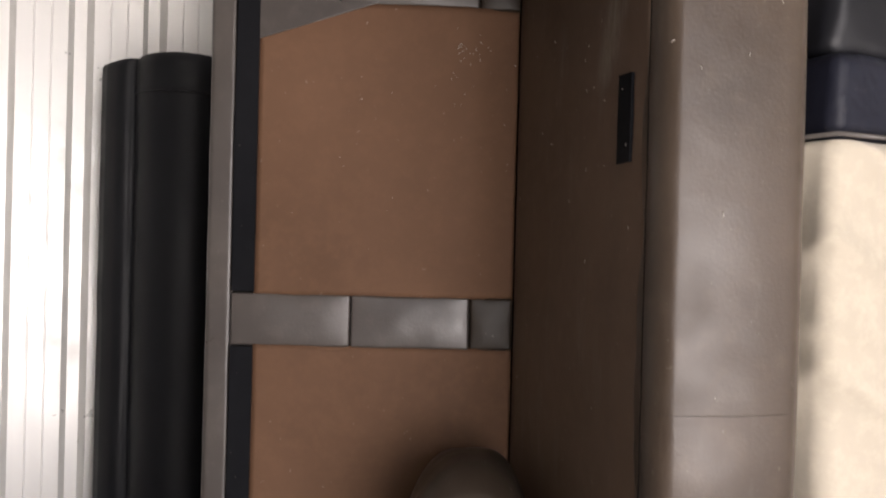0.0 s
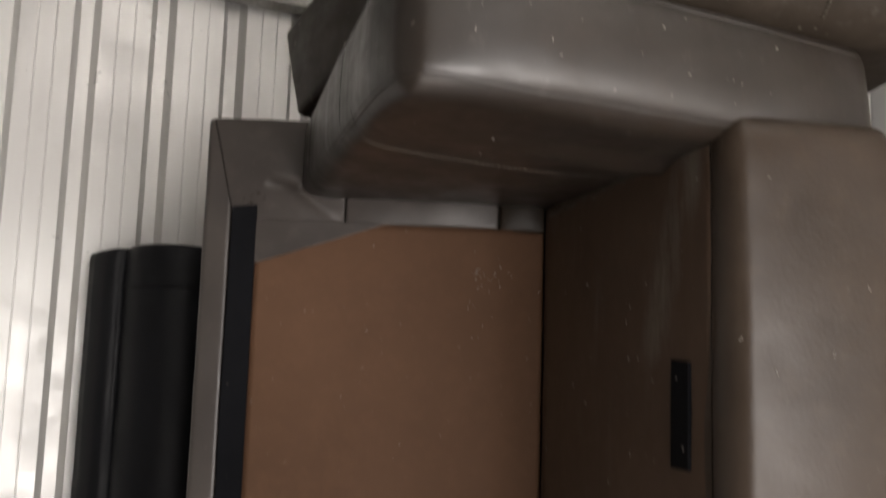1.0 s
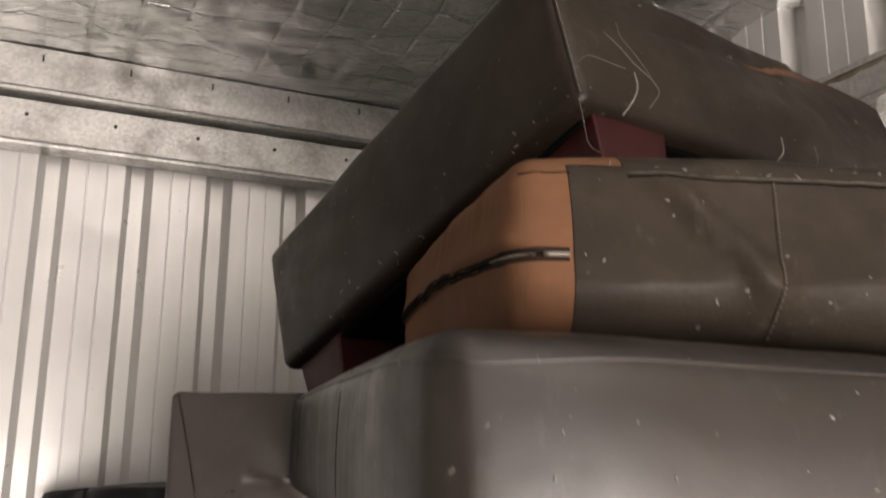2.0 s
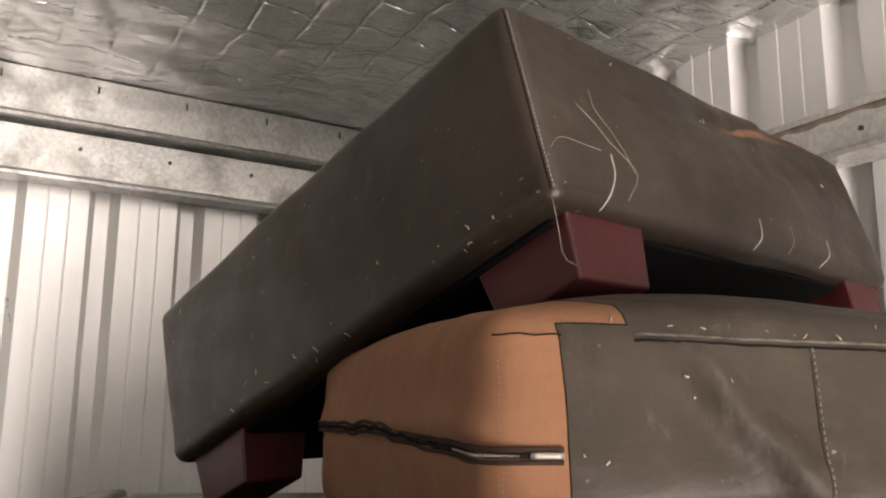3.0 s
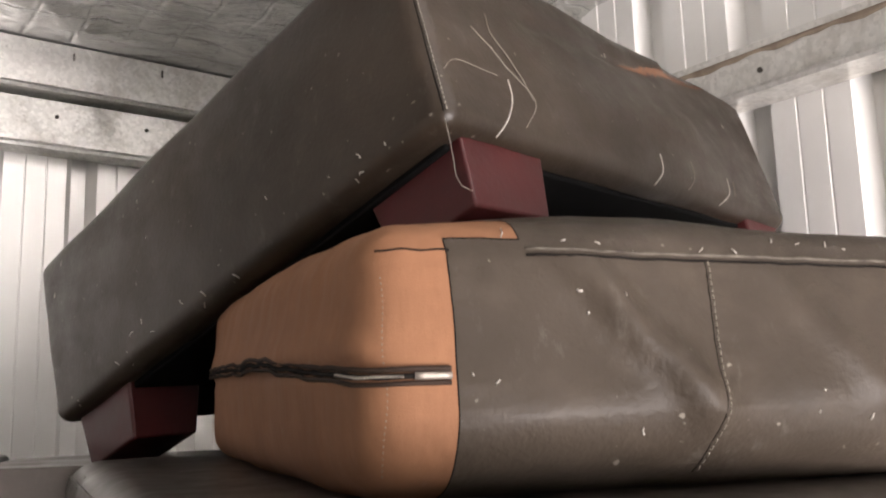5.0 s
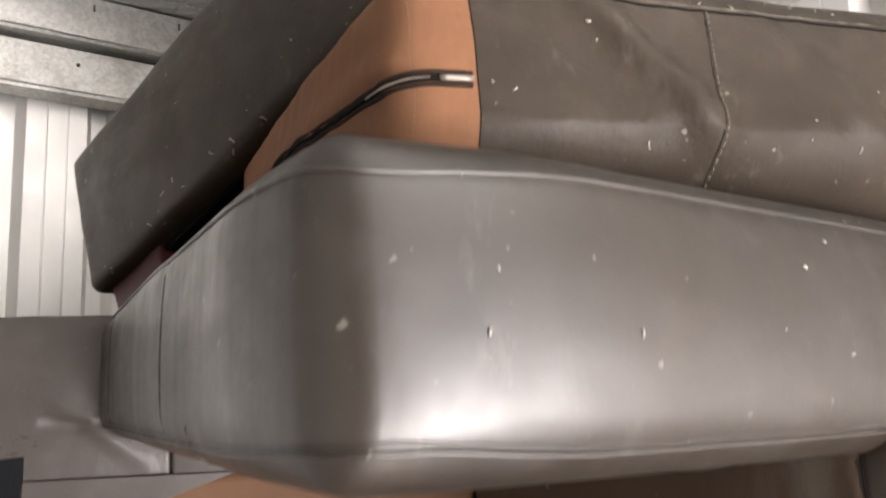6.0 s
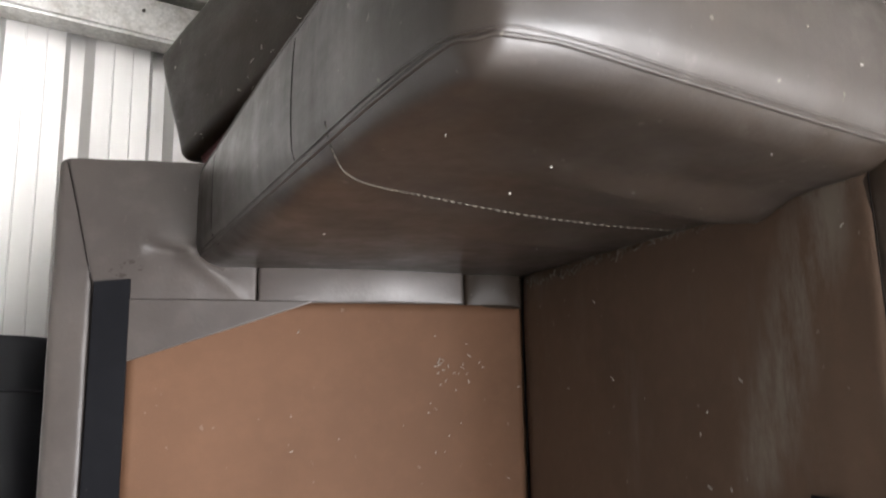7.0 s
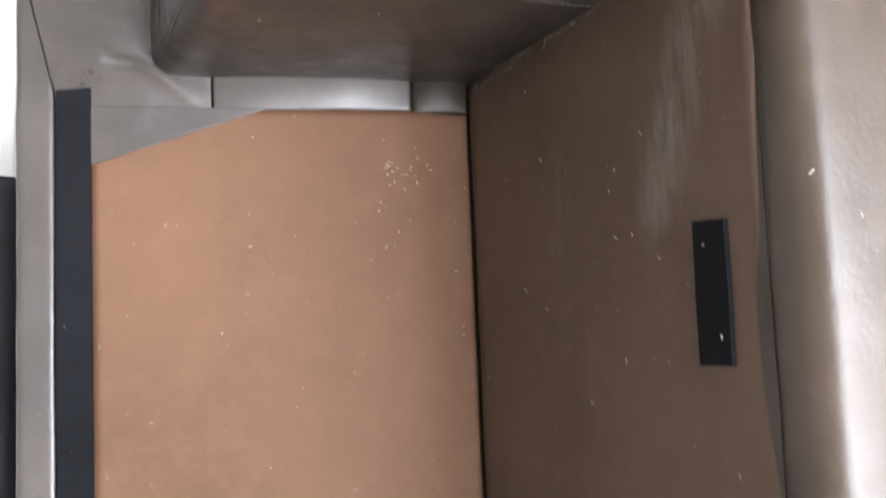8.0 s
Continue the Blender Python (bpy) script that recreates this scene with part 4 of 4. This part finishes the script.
    flecks("lint", tree, [m @ Vector((rnd.uniform(0.02, 0.9), -0.03, rnd.uniform(0.02, 0.26))) for _ in range(9)], e1, LINT, hide, 0.007, 34)
    # dark dust cover underneath and the bottom welt
    v, f, _ = soft_hex([(0.03, 0.03, -0.012), (L2 - 0.03, 0.03, -0.012), (L2 - 0.03, L1 - 0.03, -0.012), (0.03, L1 - 0.03, -0.012)], [(0.03, 0.03, 0.004), (L2 - 0.03, 0.03, 0.004), (L2 - 0.03, L1 - 0.03, 0.004), (0.03, L1 - 0.03, 0.004)], r=0.004, n=(4, 4, 1))
    mesh_object("dust_cover", v, f, DARK_CLOTH, o, "black dust cover underneath", False, m)
    h = 0.082
    for ox, oy, sx, sy in ((0.036, 0.013, 1, 1), (L2 - 0.020, 0.013, -1, 1), (0.020, L1 - 0.030, 1, -1), (L2 - 0.020, L1 - 0.030, -1, -1)):
        a, b = (0.152 if sy > 0 else 0.118) * sx, 0.142 * sy
        t = 0.012
        lowq = [(ox + t * sx, oy + t * sy, -h), (ox + a - 0.006 * sx, oy + t * sy, -h), (ox + a - 0.006 * sx, oy + b - t * sy, -h), (ox + t * sx, oy + b - t * sy, -h)]
        highq = [(ox, oy, 0.002), (ox + a, oy, 0.002), (ox + a, oy + b, 0.002), (ox, oy + b, 0.002)]
        v, f, _ = soft_hex(lowq, highq, r=0.004, n=(2, 2, 2))
        mesh_object("foot", v, f, RED_WOOD, o, "red stained wooden foot", False, m)
    cord("loose_thread", [m @ Vector(p) for p in ((0.0, 0.001, -0.002), (0.003, 0.004, -0.022), (0.008, 0.010, -0.046), (0.011, 0.014, -0.060), (0.016, 0.014, -0.071), (0.034, 0.016, -0.073))], 0.0005, SCRATCH, o, "pale loose thread")
    return o


ottoman()


# ---- black roll against the rear wall ----
def black_roll():
    o = thing("floor_mat_roll", "black rolled mat standing upright against the rear wall", "mat")
    cx, cy, r = -0.815, 3.075, 0.165
    z1 = 1.625
    line = [(-1.092, 3.055), (-1.065, 3.03), (-1.03, 3.008), (-1.00, 2.995), (-0.978, 3.005)] + [(cx + r * math.cos(radians(g)), cy + r * math.sin(radians(g))) for g in range(202, 560, 8)]
    bm = bmesh.new()
    ring = []
    for k, (x, y) in enumerate(line):
        cap = 0.022 * max(0, 1 - ((x - cx) / 0.30) ** 2)
        col = [bm.verts.new((x + 0.003 * noise.noise((k * 0.3, i * 0.7, 0)), y + 0.004 * noise.noise((k * 0.2, i * 0.5, 4)), FLOOR + 0.001 + (z1 - 0.012 - FLOOR) * i / 16)) for i in range(17)]
        col.append(bm.verts.new((x + (cx - x) * 0.02, y + (cy - y) * 0.02, z1 - 0.003 + cap * 0.7)))
        col.append(bm.verts.new((x + (cx - x) * 0.06, y + (cy - y) * 0.06, z1 + cap)))
        ring.append(col)
    for p, q in zip(ring, ring[1:]):
        for a, b, c, d in zip(p, q, q[1:], p[1:]):
            bm.faces.new((a, b, c, d))
    bm.faces.new([p[-1] for p in ring])
    bm.faces.new([p[0] for p in reversed(ring)])
    bm.faces.new(list(ring[0]) + list(reversed(ring[-1])))
    part("mat_roll", bm, BLACK, o)
    v, f = tube([(cx + (r + 0.001) * math.cos(radians(g)), cy + (r + 0.001) * math.sin(radians(g)), 1.524) for g in range(190, 541, 8)], 0.0035)
    mesh_object("strap", v, f, BLACK, o)
    return o


black_roll()


# ---- behind the sofa's back: cloth-covered boxes ----
def side_pile():
    def drape(s, o):
        """Slanting folds in a loose cover."""
        a, b = (o.x + o.y) * 0.62 + o.z * 0.78, (o.x + o.y) * 0.78 - o.z * 0.62
        n = noise.noise((a * 5.5 + 0.8 * noise.noise((b * 2, a, 3)), b * 0.9, 2.0))
        k = 0.030 * (1 - abs(n)) ** 3 + 0.012 * noise.noise((a * 2, b * 2, 8))
        return (-k * max(0, -s.x), -k * max(0, -s.y), 0)
    v, f, _ = soft_hex(*quad_block([(1.36, 1.30), (1.77, 1.30), (1.77, 2.0), (1.36, 2.0)], FLOOR, 1.278), r=0.03, n=(40, 40, 90), bulge=(0.02, 0, 0.02, 0, 0, 0), ripple=0.004, freq=6, sag=drape)
    tagged(mesh_object("covered_box", v, f, CREAM, None, "", True, ROOM), "tall box under a creased cream cloth cover", "box")
    bag = thing("storage_bag", "dark navy nylon storage bag lying on the covered box", "bag")
    v, f, _ = soft_hex(*quad_block([(1.35, 1.28), (1.77, 1.28), (1.77, 1.98), (1.35, 1.98)], 1.282, 1.44), r=0.03, n=(14, 16, 8), ripple=0.008, freq=5)
    mesh_object("lower_pocket", v, f, NAVY, bag, "", True, ROOM)
    v, f, _ = soft_hex(*quad_block([(1.37, 1.31), (1.77, 1.31), (1.77, 1.97), (1.37, 1.97)], 1.43, 1.66), r=0.04, n=(20, 20, 10), ripple=0.010, freq=9)
    mesh_object("shiny_top", v, f, BLACK, bag, "glossy black upper part", True, ROOM)
    cord("piping", [ROOM @ Vector(p) for p in ((1.33, 1.97, 1.284), (1.33, 1.6, 1.283), (1.335, 1.265, 1.282), (1.6, 1.262, 1.283), (1.76, 1.262, 1.284))], 0.005, LEATHER_SHEEN_GREY, bag)


side_pile()


# ---- cushion leaning low in the sofa ----
def low_cushion():
    quad = [(-0.045, 1.80), (0.205, 1.78), (0.20, 2.10), (-0.02, 2.15)]
    v, f, _ = soft_hex(*quad_block(quad, flip(1.672), 0.592), r=0.085, n=(12, 12, 14), bulge=(0.02, 0.02, 0.03, 0, 0, 0.05), ripple=0.01, freq=7)
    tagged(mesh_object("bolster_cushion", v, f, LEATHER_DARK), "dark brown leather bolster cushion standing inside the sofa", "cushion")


low_cushion()
